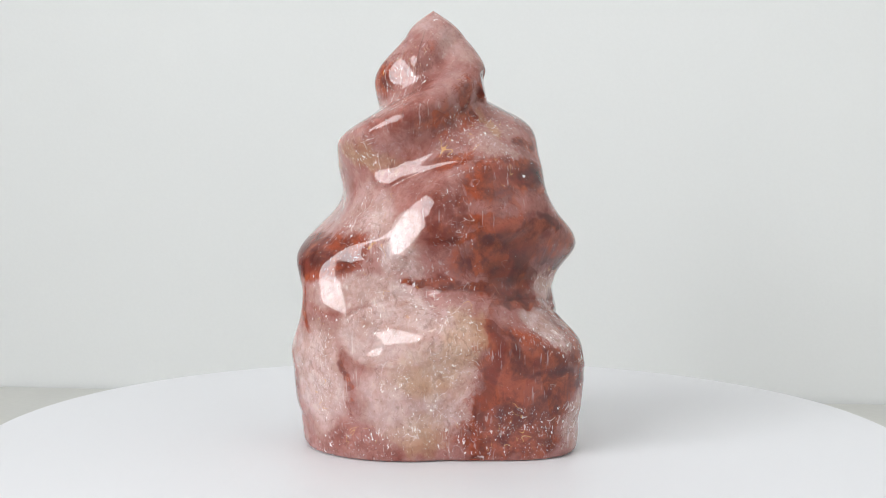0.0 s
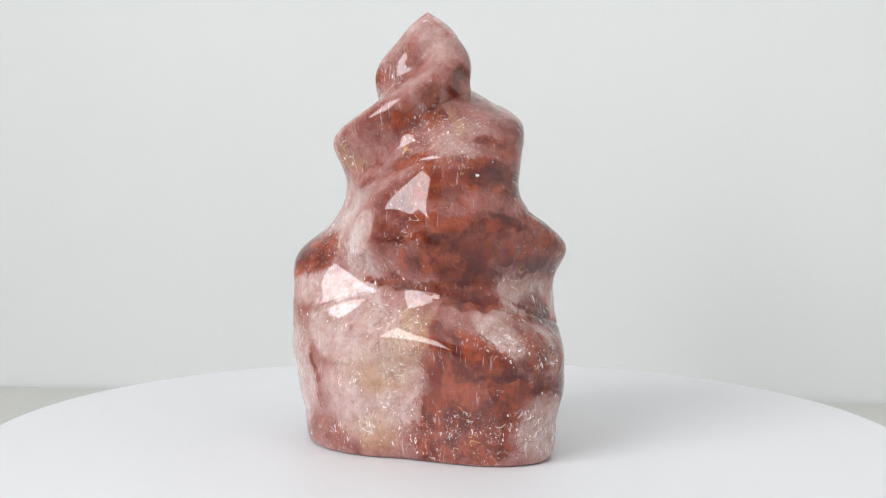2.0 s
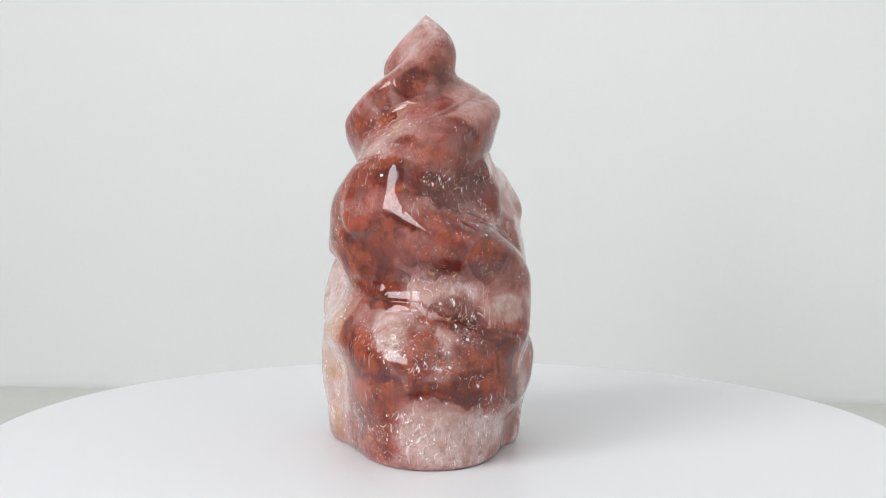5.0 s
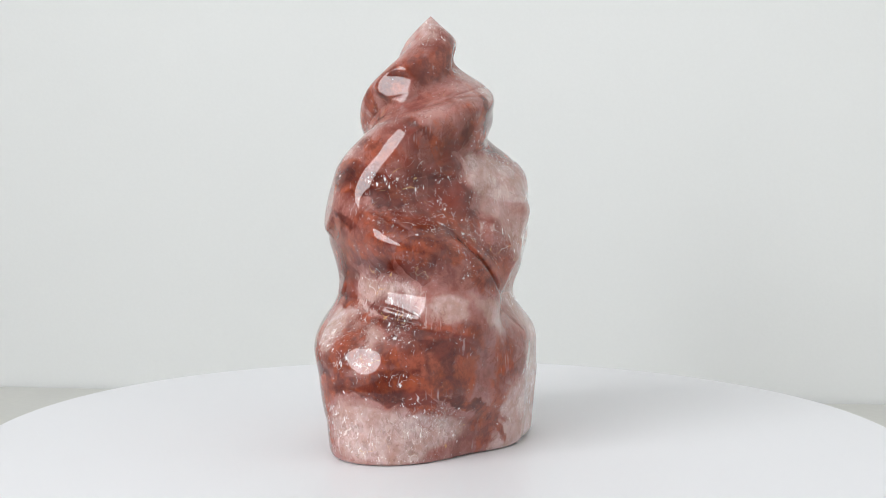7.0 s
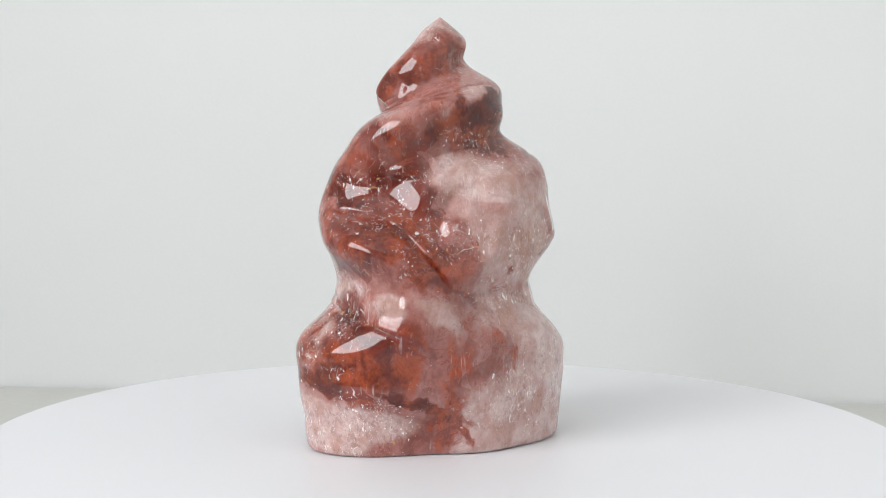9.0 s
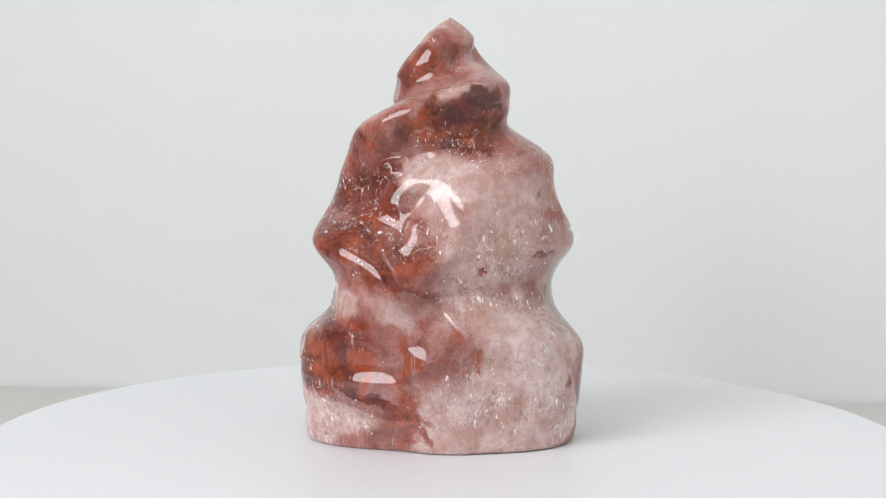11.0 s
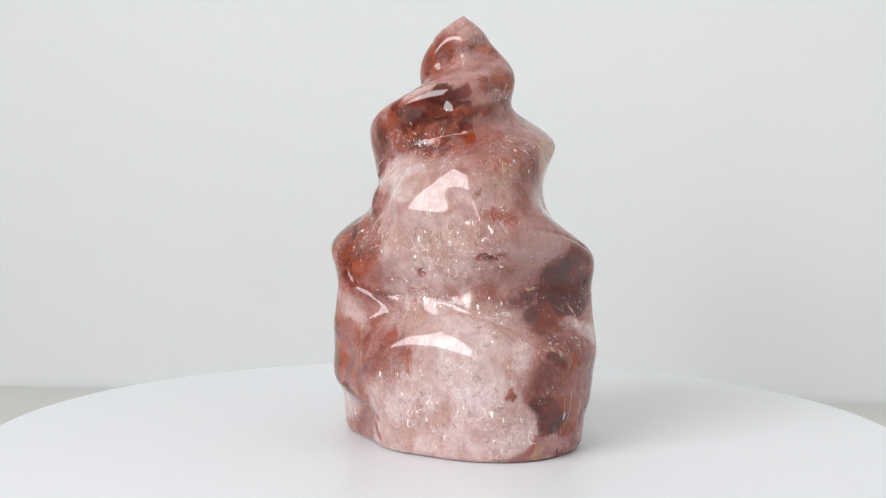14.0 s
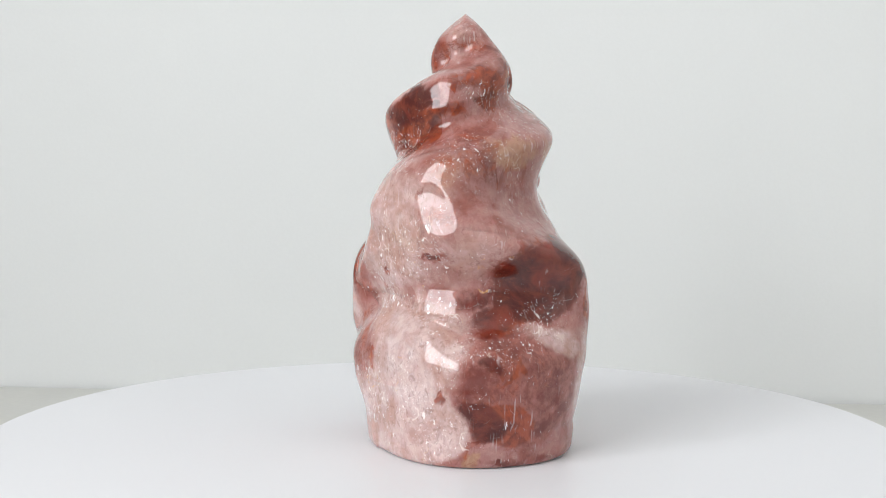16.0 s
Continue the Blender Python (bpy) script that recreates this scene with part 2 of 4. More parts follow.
def room():
    t = 0.12
    # the wall behind the turntable stands at a slight angle to the camera
    back = structure("wall_back", boxes((-1.4, 1.5, 0, t, FLOOR_Z, CEILING_Z)), WALL, "unseen white front wall, added to bounce fill light behind the table")
    back.matrix_world = pose(0, 0.342, 0, 0, 0, -5.0)
    # out of view: the side and front walls are added as white reflectors
    structure("wall_right", boxes((ROOM_RIGHT, ROOM_RIGHT + t, ROOM_FRONT - t, 0.6, FLOOR_Z, CEILING_Z)), BOUNCE_WALL, "unseen white side wall, added to bounce fill light")
    structure("wall_front", boxes((ROOM_LEFT, ROOM_RIGHT, ROOM_FRONT - t, ROOM_FRONT, FLOOR_Z, CEILING_Z)), BOUNCE_WALL, "unseen white front wall, added to bounce fill light")
    structure("wall_window", pierced(ROOM_LEFT - t, ROOM_LEFT, WINDOW), WALL, "white painted wall with a window opening")
    structure("floor", boxes((ROOM_LEFT - t, ROOM_RIGHT + t, ROOM_FRONT - t, 0.6, FLOOR_Z - 0.1, FLOOR_Z)), FLOORING, "dull brown floor under the table")
    structure("ceiling", boxes((ROOM_LEFT - t, ROOM_RIGHT + t, ROOM_FRONT - t, 0.6, CEILING_Z, CEILING_Z + 0.1)), CEILING, "plain white ceiling")


def table():
    top = tagged(new("table"), "off-white laminate table standing against the wall", "table")
    top.matrix_world = pose(0, 0, FLOOR_Z, 0, 0, -5.0)
    h = TABLE_Z - FLOOR_Z
    bm = boxes((-0.80, 0.78, -0.33, 0.3385, h - 0.03, h), bevel=0.002)
    part("tabletop", bm, TABLETOP, top)
    for x in (-0.74, 0.72):
        for y in (-0.28, 0.29):
            part("leg", boxes((x - 0.025, x + 0.025, y - 0.025, y + 0.025, 0, h - 0.03), bevel=0.003), FRAME, top)
    return top


DISC_R, DISC_BACK = 0.1647, 0.0245


def turntable():
    thing = tagged(new("turntable"), "round white plastic display turntable on the table", "turntable")
    thing.location = (0, DISC_BACK, TABLE_Z)
    h = DISC_TOP - TABLE_Z
    part("base", turned([(0, 0), (0.118, 0), (0.122, 0.003), (0.122, 0.024), (0.118, 0.028), (0, 0.028)]), PLASTIC, thing, smooth=False)
    disc = part("disc", turned([(0, 0.031), (DISC_R - 0.004, 0.031), (DISC_R - 0.0012, 0.0325), (DISC_R, 0.036), (DISC_R, h - 0.0022),
                                (DISC_R - 0.0007, h - 0.0006), (DISC_R - 0.0022, h), (0.08, h), (0, h)], 256), DISC, thing,
                "smooth white plastic disc, turning slowly")
    part("spindle", turned([(0, 0.028), (0.02, 0.028), (0.02, 0.031), (0, 0.031)], 48), PLASTIC, thing)
    return disc


# ---- the carved flame ----
TOP = 0.14516
LEAN = (-0.00345, -0.0061)
GIRTH_Z = [0.0, 0.0114, 0.0228, 0.038, 0.0532, 0.0684, 0.0836, 0.0988, 0.114, 0.1273, 0.1368, 0.1452]
GIRTH = [0.04431, 0.0472, 0.0498, 0.05236, 0.03932, 0.04171, 0.04365, 0.03309, 0.02114, 0.01793, 0.00995, 0.0013]
OVAL_Z = [0.0, 0.019, 0.038, 0.057, 0.076, 0.0988, 0.1216, 0.1452]
OVAL_A = [0.00472, 0.01371, 0.0135, 0.00366, 0.01357, 0.00917, 0.00312, -0.0005]
OVAL_B = [0.0009, 0.00137, -0.00021, 0.00121, 0.0087, -0.00181, -0.00148, 9e-05]
SKIRT_FOLDS = [
    (115.0, -2.4, 1.18, 0.66, 135.8, -10.4), (288.7, 5.0, 0.45, 0.54, 100.4, -3.75),
    (24.3, 18.1, 1.74, 0.89, 113.3, -34.56), (24.7, 19.2, 0.62, 0.81, 40.9, 15.79),
    (181.8, 24.8, 3.0, 0.69, 74.5, -3.87), (271.2, 27.5, 0.67, 0.54, 66.9, -10.58),
    (267.3, 28.7, 1.08, 0.64, 69.8, 14.87), (149.2, 36.9, 2.29, 1.52, 145.4, -14.28),
    (55.2, 37.9, 1.36, 0.56, 56.7, -8.19), (203.4, 39.8, 2.57, 0.52, 169.0, -4.38),
    (168.1, 40.6, 0.66, 0.46, 26.6, -4.68), (352.4, 42.3, 1.55, 0.51, 177.3, -7.77),
]
WAIST_FOLDS = [
    (214.4, 67.4, 1.91, 0.74, 93.4, 21.84), (204.9, 71.7, 1.65, 0.5, 138.6, -11.68),
    (26.4, 72.8, 1.18, 0.51, 143.1, -19.82), (285.5, 73.2, 1.18, 0.72, 18.8, 12.63),
    (57.0, 80.5, 0.73, 0.63, 20.5, -22.54), (211.3, 81.5, 1.16, 0.85, 130.5, -37.09),
    (68.5, 83.7, 2.14, 0.49, 151.6, 7.84), (280.5, 86.5, 1.32, 0.46, 46.5, 5.35),
]
CROWN_FOLDS = [
    (17.9, 87.6, 0.72, 0.98, 120.4, -24.47), (349.9, 99.0, 2.24, 0.6, 157.6, -7.7),
    (145.3, 104.3, 1.86, 0.43, 15.8, -10.9), (260.9, 112.6, 1.27, 0.68, 28.8, 17.53),
    (358.7, 113.8, 1.4, 0.58, 11.8, -12.47), (50.8, 114.2, 2.41, 0.45, 12.8, 11.39),
    (73.6, 122.2, 2.79, 0.58, 172.0, -5.97), (277.3, 123.8, 1.2, 0.41, 30.4, -8.67),
    (107.5, 128.6, 1.01, 0.4, 1.6, -9.17), (160.5, 129.8, 0.77, 0.4, 10.0, -8.2),
]


def spline(knots, values, z):
    """A smooth curve through values at the knots."""
    k, v = np.array(knots), np.array(values)
    slope = np.empty(len(k))
    slope[1:-1] = (v[2:] - v[:-2]) / (k[2:] - k[:-2])
    slope[0], slope[-1] = (v[1] - v[0]) / (k[1] - k[0]), (v[-1] - v[-2]) / (k[-1] - k[-2])
    i = np.clip(np.searchsorted(k, z, side="right") - 1, 0, len(k) - 2)
    h = k[i + 1] - k[i]
    t = (z - k[i]) / h
    return ((2 * t**3 - 3 * t**2 + 1) * v[i] + (t**3 - 2 * t**2 + t) * h * slope[i]
            + (3 * t**2 - 2 * t**3) * v[i + 1] + (t**3 - t**2) * h * slope[i + 1])


def fold(turn, z, at, height, long, broad, tilt, depth):
    """One carved swell or hollow: where it lies round the stone (degrees) and up it (mm), its size, lean and depth (mm)."""
    u = np.remainder(turn - radians(at) + np.pi, 2 * np.pi) - np.pi
    u, v = u / 0.7, (z - height / 1000) / 0.0152
    c, s = math.cos(radians(tilt)), math.sin(radians(tilt))
    return depth / 1000 * np.exp(-((u * c + v * s) / long) ** 2 - ((v * c - u * s) / broad) ** 2)


def girth(turn, z):
    """Distance of the stone's skin from its own leaning centre line."""
    r = spline(GIRTH_Z, GIRTH, z) + spline(OVAL_Z, OVAL_A, z) * np.cos(2 * turn) + spline(OVAL_Z, OVAL_B, z) * np.sin(2 * turn)
    for row in SKIRT_FOLDS + WAIST_FOLDS + CROWN_FOLDS:
        r = r + fold(turn, z, *row)
    return r


def crease(turn, z, r, at, height, to, to_height, broad, depth):
    """A cut line between two swells, from one place on the skin to another (degrees and mm), fading out at its ends."""
    reach = radians((to - at + 180) % 360 - 180)
    q = (np.remainder(turn - radians(at) - reach / 2 + np.pi, 2 * np.pi) - np.pi + reach / 2) * r * 1000
    p, length, rise = z * 1000 - height, reach * r * 1000, to_height - height
    long = np.sqrt(length**2 + rise**2) + 1e-6
    t = (q * length + p * rise) / long**2
    off = (p * length - q * rise) / long
    bow = 0.06 * long * 4 * np.clip(t * (1 - t), 0, 1)
    fade = np.clip(np.minimum(t, 1 - t) / 0.18, 0, 1)
    return -depth / 1000 * fade * np.exp(-np.abs((off - bow) / broad) ** 1.4)


def creases(turn, z, r):
    cut = np.zeros_like(r)
    cut = cut + crease(turn, z, r, 220, 110.5, 286, 118.8, 0.7, 0.8)
    cut = cut + crease(turn, z, r, 240, 85.0, 308, 94.4, 0.8, 0.7)
    cut = cut + crease(turn, z, r, 234, 44.9, 257, 51.5, 0.7, 0.5)
    cut = cut + crease(turn, z, r, 257, 51.9, 302, 51.2, 0.6, 0.35)
    cut = cut + crease(turn, z, r, 343, 45.9, 340, 36.3, 0.7, 0.8)
    cut = cut + crease(turn, z, r, 339, 78.0, 2, 70.9, 0.6, 0.9)
    cut = cut + crease(turn, z, r, 283, 107.2, 344, 116.9, 0.6, 0.5)
    cut = cut + crease(turn, z, r, 297, 48.4, 5, 44.5, 0.7, 0.4)
    cut = cut + crease(turn, z, r, 339, 78.3, 17, 73.1, 0.7, 0.8)
    cut = cut + crease(turn, z, r, 16, 73.1, 50, 52.4, 0.6, 1.3)
    cut = cut + crease(turn, z, r, 340, 107.1, 66, 116.1, 0.6, 0.7)
    cut = cut + crease(turn, z, r, 314, 46.0, 34, 35.1, 0.7, 0.8)
    cut = cut + crease(turn, z, r, 24, 93.5, 107, 99.2, 0.6, 0.6)
    cut = cut + crease(turn, z, r, 355, 110.1, 129, 121.2, 0.6, 0.8)
    cut = cut + crease(turn, z, r, 343, 76.7, 16, 72.4, 0.7, 0.6)
    cut = cut + crease(turn, z, r, 14, 72.4, 50, 53.3, 0.7, 0.8)
    cut = cut + crease(turn, z, r, 58, 48.8, 132, 48.0, 0.6, 0.5)
    cut = cut + crease(turn, z, r, 39, 96.7, 151, 103.0, 0.7, 0.5)
    cut = cut + crease(turn, z, r, 91, 88.2, 174, 99.2, 0.8, 0.6)
    cut = cut + crease(turn, z, r, 44, 54.2, 90, 36.6, 1.0, 0.8)
    cut = cut + crease(turn, z, r, 111, 48.1, 168, 36.3, 0.7, 0.5)
    cut = cut + crease(turn, z, r, 156, 72.3, 200, 63.8, 0.7, 0.6)
    return cut


# polished flats: where round the stone (degrees), how high, half width and height (mm), lean, and the way they face (degrees)
FLATS = [
    (65, 69, 9.6, 15.0, -10, 67),
    (36, 93, 11.0, 3.4, 15, 67),
    (304, 79, 9.6, 9.1, 0, 299),
    (305, 53, 5.8, 3.4, 0, 299),
    (357, 48, 8.5, 4.9, 0, 359),
    (346, 31, 5.3, 4.5, 0, 359),
    (331, 119, 6.4, 5.2, 0, 359),
    (145, 77, 9.4, 5.8, -60, 127),
    (148, 49, 6.5, 4.6, 0, 127),
    (257, 70, 11.5, 4.1, 65, 251),
    (240, 89, 6.1, 3.4, 0, 251),
    (231, 123, 5.0, 5.1, 0, 251),
]


def flats(turn, z, r):
    """Grind the flats: within each, the skin is drawn most of the way to a plane that faces out and a little up."""
    rise = math.tan(radians(13))
    for at, height, wide, tall, tilt, faces in FLATS:
        u0 = np.remainder(turn - radians(at) + np.pi, 2 * np.pi) - np.pi
        near = (np.abs(u0) < 0.25) & (np.abs(z * 1000 - height) < 4)
        r0 = r[near].mean()
        u, v = u0 * r0 * 1000, z * 1000 - height
        c, s = math.cos(radians(tilt)), math.sin(radians(tilt))
        d = np.hypot((u * c + v * s) / wide, (v * c - u * s) / tall)
        lie = np.exp(-np.minimum(d, 3) ** 7)
        plane = (r0 * math.cos(radians(at - faces)) - v / 1000 * rise) / np.maximum(np.cos(turn - radians(faces)), 0.3)
        r = r + 0.9 * lie * np.clip(plane - r, -0.0030, 0.0022)
    return r


def lean(z):
    k = np.clip((z - 0.057) / (TOP - 0.057), 0, 1) ** 1.5
    return LEAN[0] * k, LEAN[1] * k


def skin_points(around, up):
    """Rings of points on the stone's skin."""
    z = DISC_TOP + (TOP - DISC_TOP) * np.linspace(0, 1, up) ** 0.98
    turn = np.arange(around) * 2 * np.pi / around
    tt, zz = np.meshgrid(turn, z)
    r = girth(tt, np.maximum(zz, 0.009)) - 0.0008 * np.clip(1 - zz / 0.009, 0, 1) ** 2
    # low down the folds even out into a plain rounded foot
    waves = np.fft.rfft(girth(turn, np.full(around, 0.009)))
    waves[6:] = 0
    even = np.clip(1 - (zz - 0.003) / 0.010, 0, 1)
    even = even * even * (3 - 2 * even)
    r = r * (1 - even) + even * (np.fft.irfft(waves, around)[None, :] - 0.0008 * np.clip(1 - zz / 0.009, 0, 1) ** 2)
    # and below its widest girth the stone only tapers in
    widest = girth(turn, np.full(around, 0.022))[None, :]
    r = np.where(zz < 0.022, np.minimum(r, widest - 0.10 * (0.022 - zz)), r)
    r = flats(tt, zz, r)
    r = r + creases(tt, zz, r)
    # the foot is ground flat with a rounded edge
    foot = np.clip(1 - (zz - DISC_TOP) / 0.0025, 0, 1)
    r = r - 0.0020 * (1 - np.sqrt(np.clip(1 - foot**2, 0, 1)))
    # the folds run out into a pointed, slightly oval tip
    tip = np.clip((zz - TOP + 0.009) / 0.006, 0, 1)
    down = TOP - zz
    cone = (1.32 + 0.3 * np.cos(2 * (tt - radians(5)))) * down * (1 - down / 0.05) + 0.0001
    r = np.maximum(r, 0.0015) * (1 - tip) + cone * tip
    cx, cy = lean(zz)
    return np.stack([cx + r * np.cos(tt), cy + r * np.sin(tt), zz], -1).reshape(-1, 3)


def shell(name, material, around, up):
    """A closed mesh through the rings of skin_points."""
    co = skin_points(around, up)
    n = around * up
    co = np.vstack([co, [co[:around].mean(0)], [co[n - around:].mean(0) + (0, 0, 0.0001)]])
    i = np.arange(n).reshape(up, around)
    j = np.roll(i, -1, 1)
    quads = np.stack([i[:-1], j[:-1], j[1:], i[1:]], -1).reshape(-1, 4)
    faces = quads.tolist() + [(n, b, a) for a, b in zip(i[0].tolist(), j[0].tolist())] + [(n + 1, a, b) for a, b in zip(i[-1].tolist(), j[-1].tolist())]
    data = bpy.data.meshes.new(name)
    data.from_pydata(co.tolist(), [], faces)
    data.polygons.foreach_set("use_smooth", [True] * len(data.polygons))
    data.materials.append(material)
    return data, co


MINERALS, LATER = {}, []


def stain(kind, at, height, wide, tall, tilt, amount, edge=3):
    """One patch of mineral: where it lies round the stone (degrees) and up it (mm), half its width and height (mm), lean, strength.
    A high edge gives it the clean outline of a fracture plane."""
    MINERALS.setdefault(kind, []).append((at, height, wide, tall, tilt, amount, edge))


def minerals():
    stain("amber", 162, 1, 3.2, 2.5, 0, 1)
    stain("amber", 269, 8, 8.4, 7.4, 0, 0.5)
    stain("amber", 264, 9, 13.3, 8.0, 0, 0.6)
    stain("amber", 156, 14, 1.8, 5.3, 0, 0.4)
    stain("amber", 268, 27, 15.1, 7.1, 0, 0.7)
    stain("amber", 268, 29, 9.2, 11.1, 0, 0.6)
    stain("amber", 287, 40, 7.0, 8.8, 0, 0.8)
    stain("amber", 215, 97, 4.6, 3.7, 0, 0.6)
    stain("dark", 160, 9, 3.8, 4.5, -45, 1.2)
    stain("dark", 53, 10, 0.6, 1.3, 0, 0.9)
    stain("dark", 159, 13, 5.2, 5.5, -40, 1.1)
    stain("dark", 167, 13, 9.8, 8.0, 0, 0.6)
    stain("dark", 155, 14, 2.8, 1.6, -45, 1.1)
    stain("dark", 155, 15, 1.8, 7.0, 25, 0.9)
    stain("dark", 52, 15, 0.6, 1.1, 0, 0.9)
    stain("dark", 155, 17, 1.8, 9.2, 0, 0.8)
    stain("dark", 304, 17, 16.0, 10.7, 0, 0.35)
    stain("dark", 67, 22, 0.5, 0.7, 0, 1)
    stain("dark", 354, 22, 17.4, 1.4, -8, 0.8)
    stain("dark", 339, 24, 13.7, 2.4, 0, 0.75)
    stain("dark", 119, 27, 0.5, 0.7, 0, 0.9)
    stain("dark", 164, 30, 3.4, 0.9, 15, 1)
    stain("dark", 168, 31, 4.3, 2.8, 0, 1)
    stain("dark", 313, 31, 10.6, 3.5, 0, 0.6)
    stain("dark", 19, 34, 7.9, 2.1, 0, 0.8)
    stain("dark", 19, 34, 10.7, 1.2, -18, 0.9)
    stain("dark", 167, 38, 3.6, 2.5, 0, 0.8)
    stain("dark", 359, 38, 4.5, 7.1, 0, 0.6)
    stain("dark", 347, 43, 9.3, 2.2, -30, 1)
    stain("dark", 174, 43, 9.1, 3.6, 15, 0.9)
    stain("dark", 356, 43, 21.2, 1.2, -16, 1)
    stain("dark", 162, 49, 15.0, 3.8, 0, 0.6)
    stain("dark", 173, 50, 11.4, 4.2, 0, 0.8)
    stain("dark", 303, 52, 12.5, 2.1, 0, 0.8)
    stain("dark", 343, 53, 15.1, 5.0, 0, 0.6)
    stain("dark", 193, 55, 6.5, 7.4, 0, 0.5)
    stain("dark", 200, 56, 8.1, 12.5, 0, 0.55)
    stain("dark", 343, 56, 19.5, 7.1, 0, 0.8)
    stain("dark", 186, 59, 11.0, 10.1, 0, 0.9)
    stain("dark", 107, 59, 1.6, 0.5, 0, 0.9)
    stain("dark", 37, 59, 2.5, 0.5, -35, 0.8)
    stain("dark", 103, 60, 1.7, 0.5, 0, 0.9)
    stain("dark", 149, 61, 1.7, 0.5, 0, 0.8)
    stain("dark", 48, 62, 0.5, 1.4, 0, 0.9)
    stain("dark", 215, 63, 4.6, 6.4, 0, 0.7)
    stain("dark", 57, 63, 0.6, 1.5, 0, 0.9)
    stain("dark", 307, 65, 13.4, 8.9, 0, 0.6)
    stain("dark", 313, 66, 8.1, 2.5, 0, 0.6)
    stain("dark", 207, 67, 2.6, 3.7, 0, 0.5)
    stain("dark", 84, 74, 1.5, 0.4, -15, 0.9)
    stain("dark", 32, 76, 6.1, 20.9, 0, 0.75)
    stain("dark", 17, 77, 8.7, 19.3, 0, 0.6)
    stain("dark", 47, 77, 1.1, 0.4, 20, 1)
    stain("dark", 9, 84, 8.3, 13.9, 0, 0.75)
    stain("dark", 10, 84, 10.0, 8.2, 0, 0.8)
    stain("dark", 346, 86, 12.6, 1.4, -32, 0.9)
    stain("dark", 305, 88, 8.0, 5.3, 0, 0.5)
    stain("dark", 328, 91, 12.3, 3.2, -8, 0.6)
    stain("dark", 10, 91, 10.9, 5.1, 0, 0.5)
    stain("dark", 8, 92, 9.2, 7.4, 0, 0.6)
    stain("dark", 112, 100, 11.2, 2.1, 12, 0.7)
    stain("dark", 43, 103, 3.8, 7.6, 0, 0.6)
    stain("dark", 64, 109, 6.5, 6.5, 0, 0.5)
    stain("dark", 92, 110, 9.3, 3.0, 8, 0.75)
    stain("dark", 108, 114, 7.1, 4.5, 25, 0.6)
    stain("dark", 356, 125, 5.7, 3.4, 25, 0.7)
    stain("feather", 10, 6, 9.8, 11.8, 0, 1)
    stain("feather", 239, 7, 19.7, 7.2, 0, 1)
    stain("feather", 355, 8, 10.9, 8.2, 0, 1)
    stain("feather", 323, 8, 17.3, 6.9, 0, 1)
    stain("feather", 343, 8, 12.3, 7.0, 0, 1)
    stain("feather", 306, 9, 19.7, 8.9, 0, 1)
    stain("feather", 4, 10, 10.6, 8.8, 0, 1)
    stain("feather", 15, 11, 9.1, 9.1, 0, 1)
    stain("feather", 338, 12, 8.6, 8.6, 0, 1)
    stain("feather", 267, 14, 11.1, 13.0, 0, 1)
    stain("feather", 118, 16, 21.6, 12.6, 0, 1)
    stain("feather", 139, 17, 10.6, 15.8, 0, 1)
    stain("feather", 268, 28, 14.2, 8.8, 0, 1)
    stain("feather", 222, 28, 6.3, 14.5, 0, 1)
    stain("feather", 344, 32, 8.7, 8.7, 0, 1)
    stain("feather", 171, 34, 10.4, 5.2, 0, 1)
    stain("feather", 286, 39, 7.0, 10.5, 0, 1)
    stain("feather", 332, 39, 17.3, 5.2, 0, 1)
    stain("feather", 355, 42, 7.3, 7.3, 0, 1)
    stain("feather", 194, 45, 10.7, 7.1, 0, 1)
    stain("feather", 252, 45, 16.0, 8.9, 0, 1)
    stain("feather", 142, 47, 16.6, 5.5, 0, 1)
    stain("feather", 107, 48, 13.1, 4.7, 0, 1)
    stain("feather", 344, 53, 10.8, 8.1, 0, 1)
    stain("feather", 253, 54, 7.6, 15.2, 0, 1)
    stain("feather", 13, 60, 8.7, 3.5, 0, 1)
    stain("feather", 99, 66, 14.5, 10.9, 0, 1)
    stain("feather", 136, 66, 10.7, 10.7, 0, 1)
    stain("feather", 35, 67, 9.4, 11.3, 0, 1)
    stain("feather", 70, 68, 11.0, 7.3, 0, 1)
    stain("feather", 236, 73, 10.8, 14.4, 0, 1)
    stain("feather", 280, 77, 5.4, 9.0, 0, 1)
    stain("feather", 356, 82, 10.8, 7.2, 0, 1)
    stain("feather", 12, 82, 11.1, 9.2, 0, 1)
    stain("feather", 349, 86, 7.4, 5.6, 0, 1)
    stain("feather", 159, 95, 10.6, 7.0, 0, 1)
    stain("feather", 282, 97, 9.0, 3.6, 0, 1)
    stain("feather", 225, 99, 7.3, 7.3, 0, 1)
    stain("feather", 94, 99, 11.2, 9.4, 0, 1)
    stain("feather", 311, 101, 10.8, 7.2, 0, 1)
    stain("feather", 292, 101, 12.8, 7.3, 0, 1)
    stain("feather", 177, 116, 7.4, 5.5, 0, 1)
    stain("feather", 238, 119, 9.3, 11.1, 0, 1)
    stain("feather", 3, 140, 5.8, 7.7, 0, 1)
    stain("milk_sheen", 355, 7, 9.1, 7.3, 0, 1)
    stain("milk_sheen", 96, 7, 15.9, 10.3, 0, 0.75)
    stain("milk_sheen", 132, 7, 16.3, 4.3, 0, 1.1)
    stain("milk_sheen", 357, 7, 8.7, 7.3, 0, 1.2, 6)
    stain("milk_sheen", 137, 7, 17.0, 4.7, 5, 1.3, 9)
    stain("milk_sheen", 139, 7, 14.1, 6.7, 0, 1)
    stain("milk_sheen", 342, 7, 9.7, 6.7, 0, 0.95)
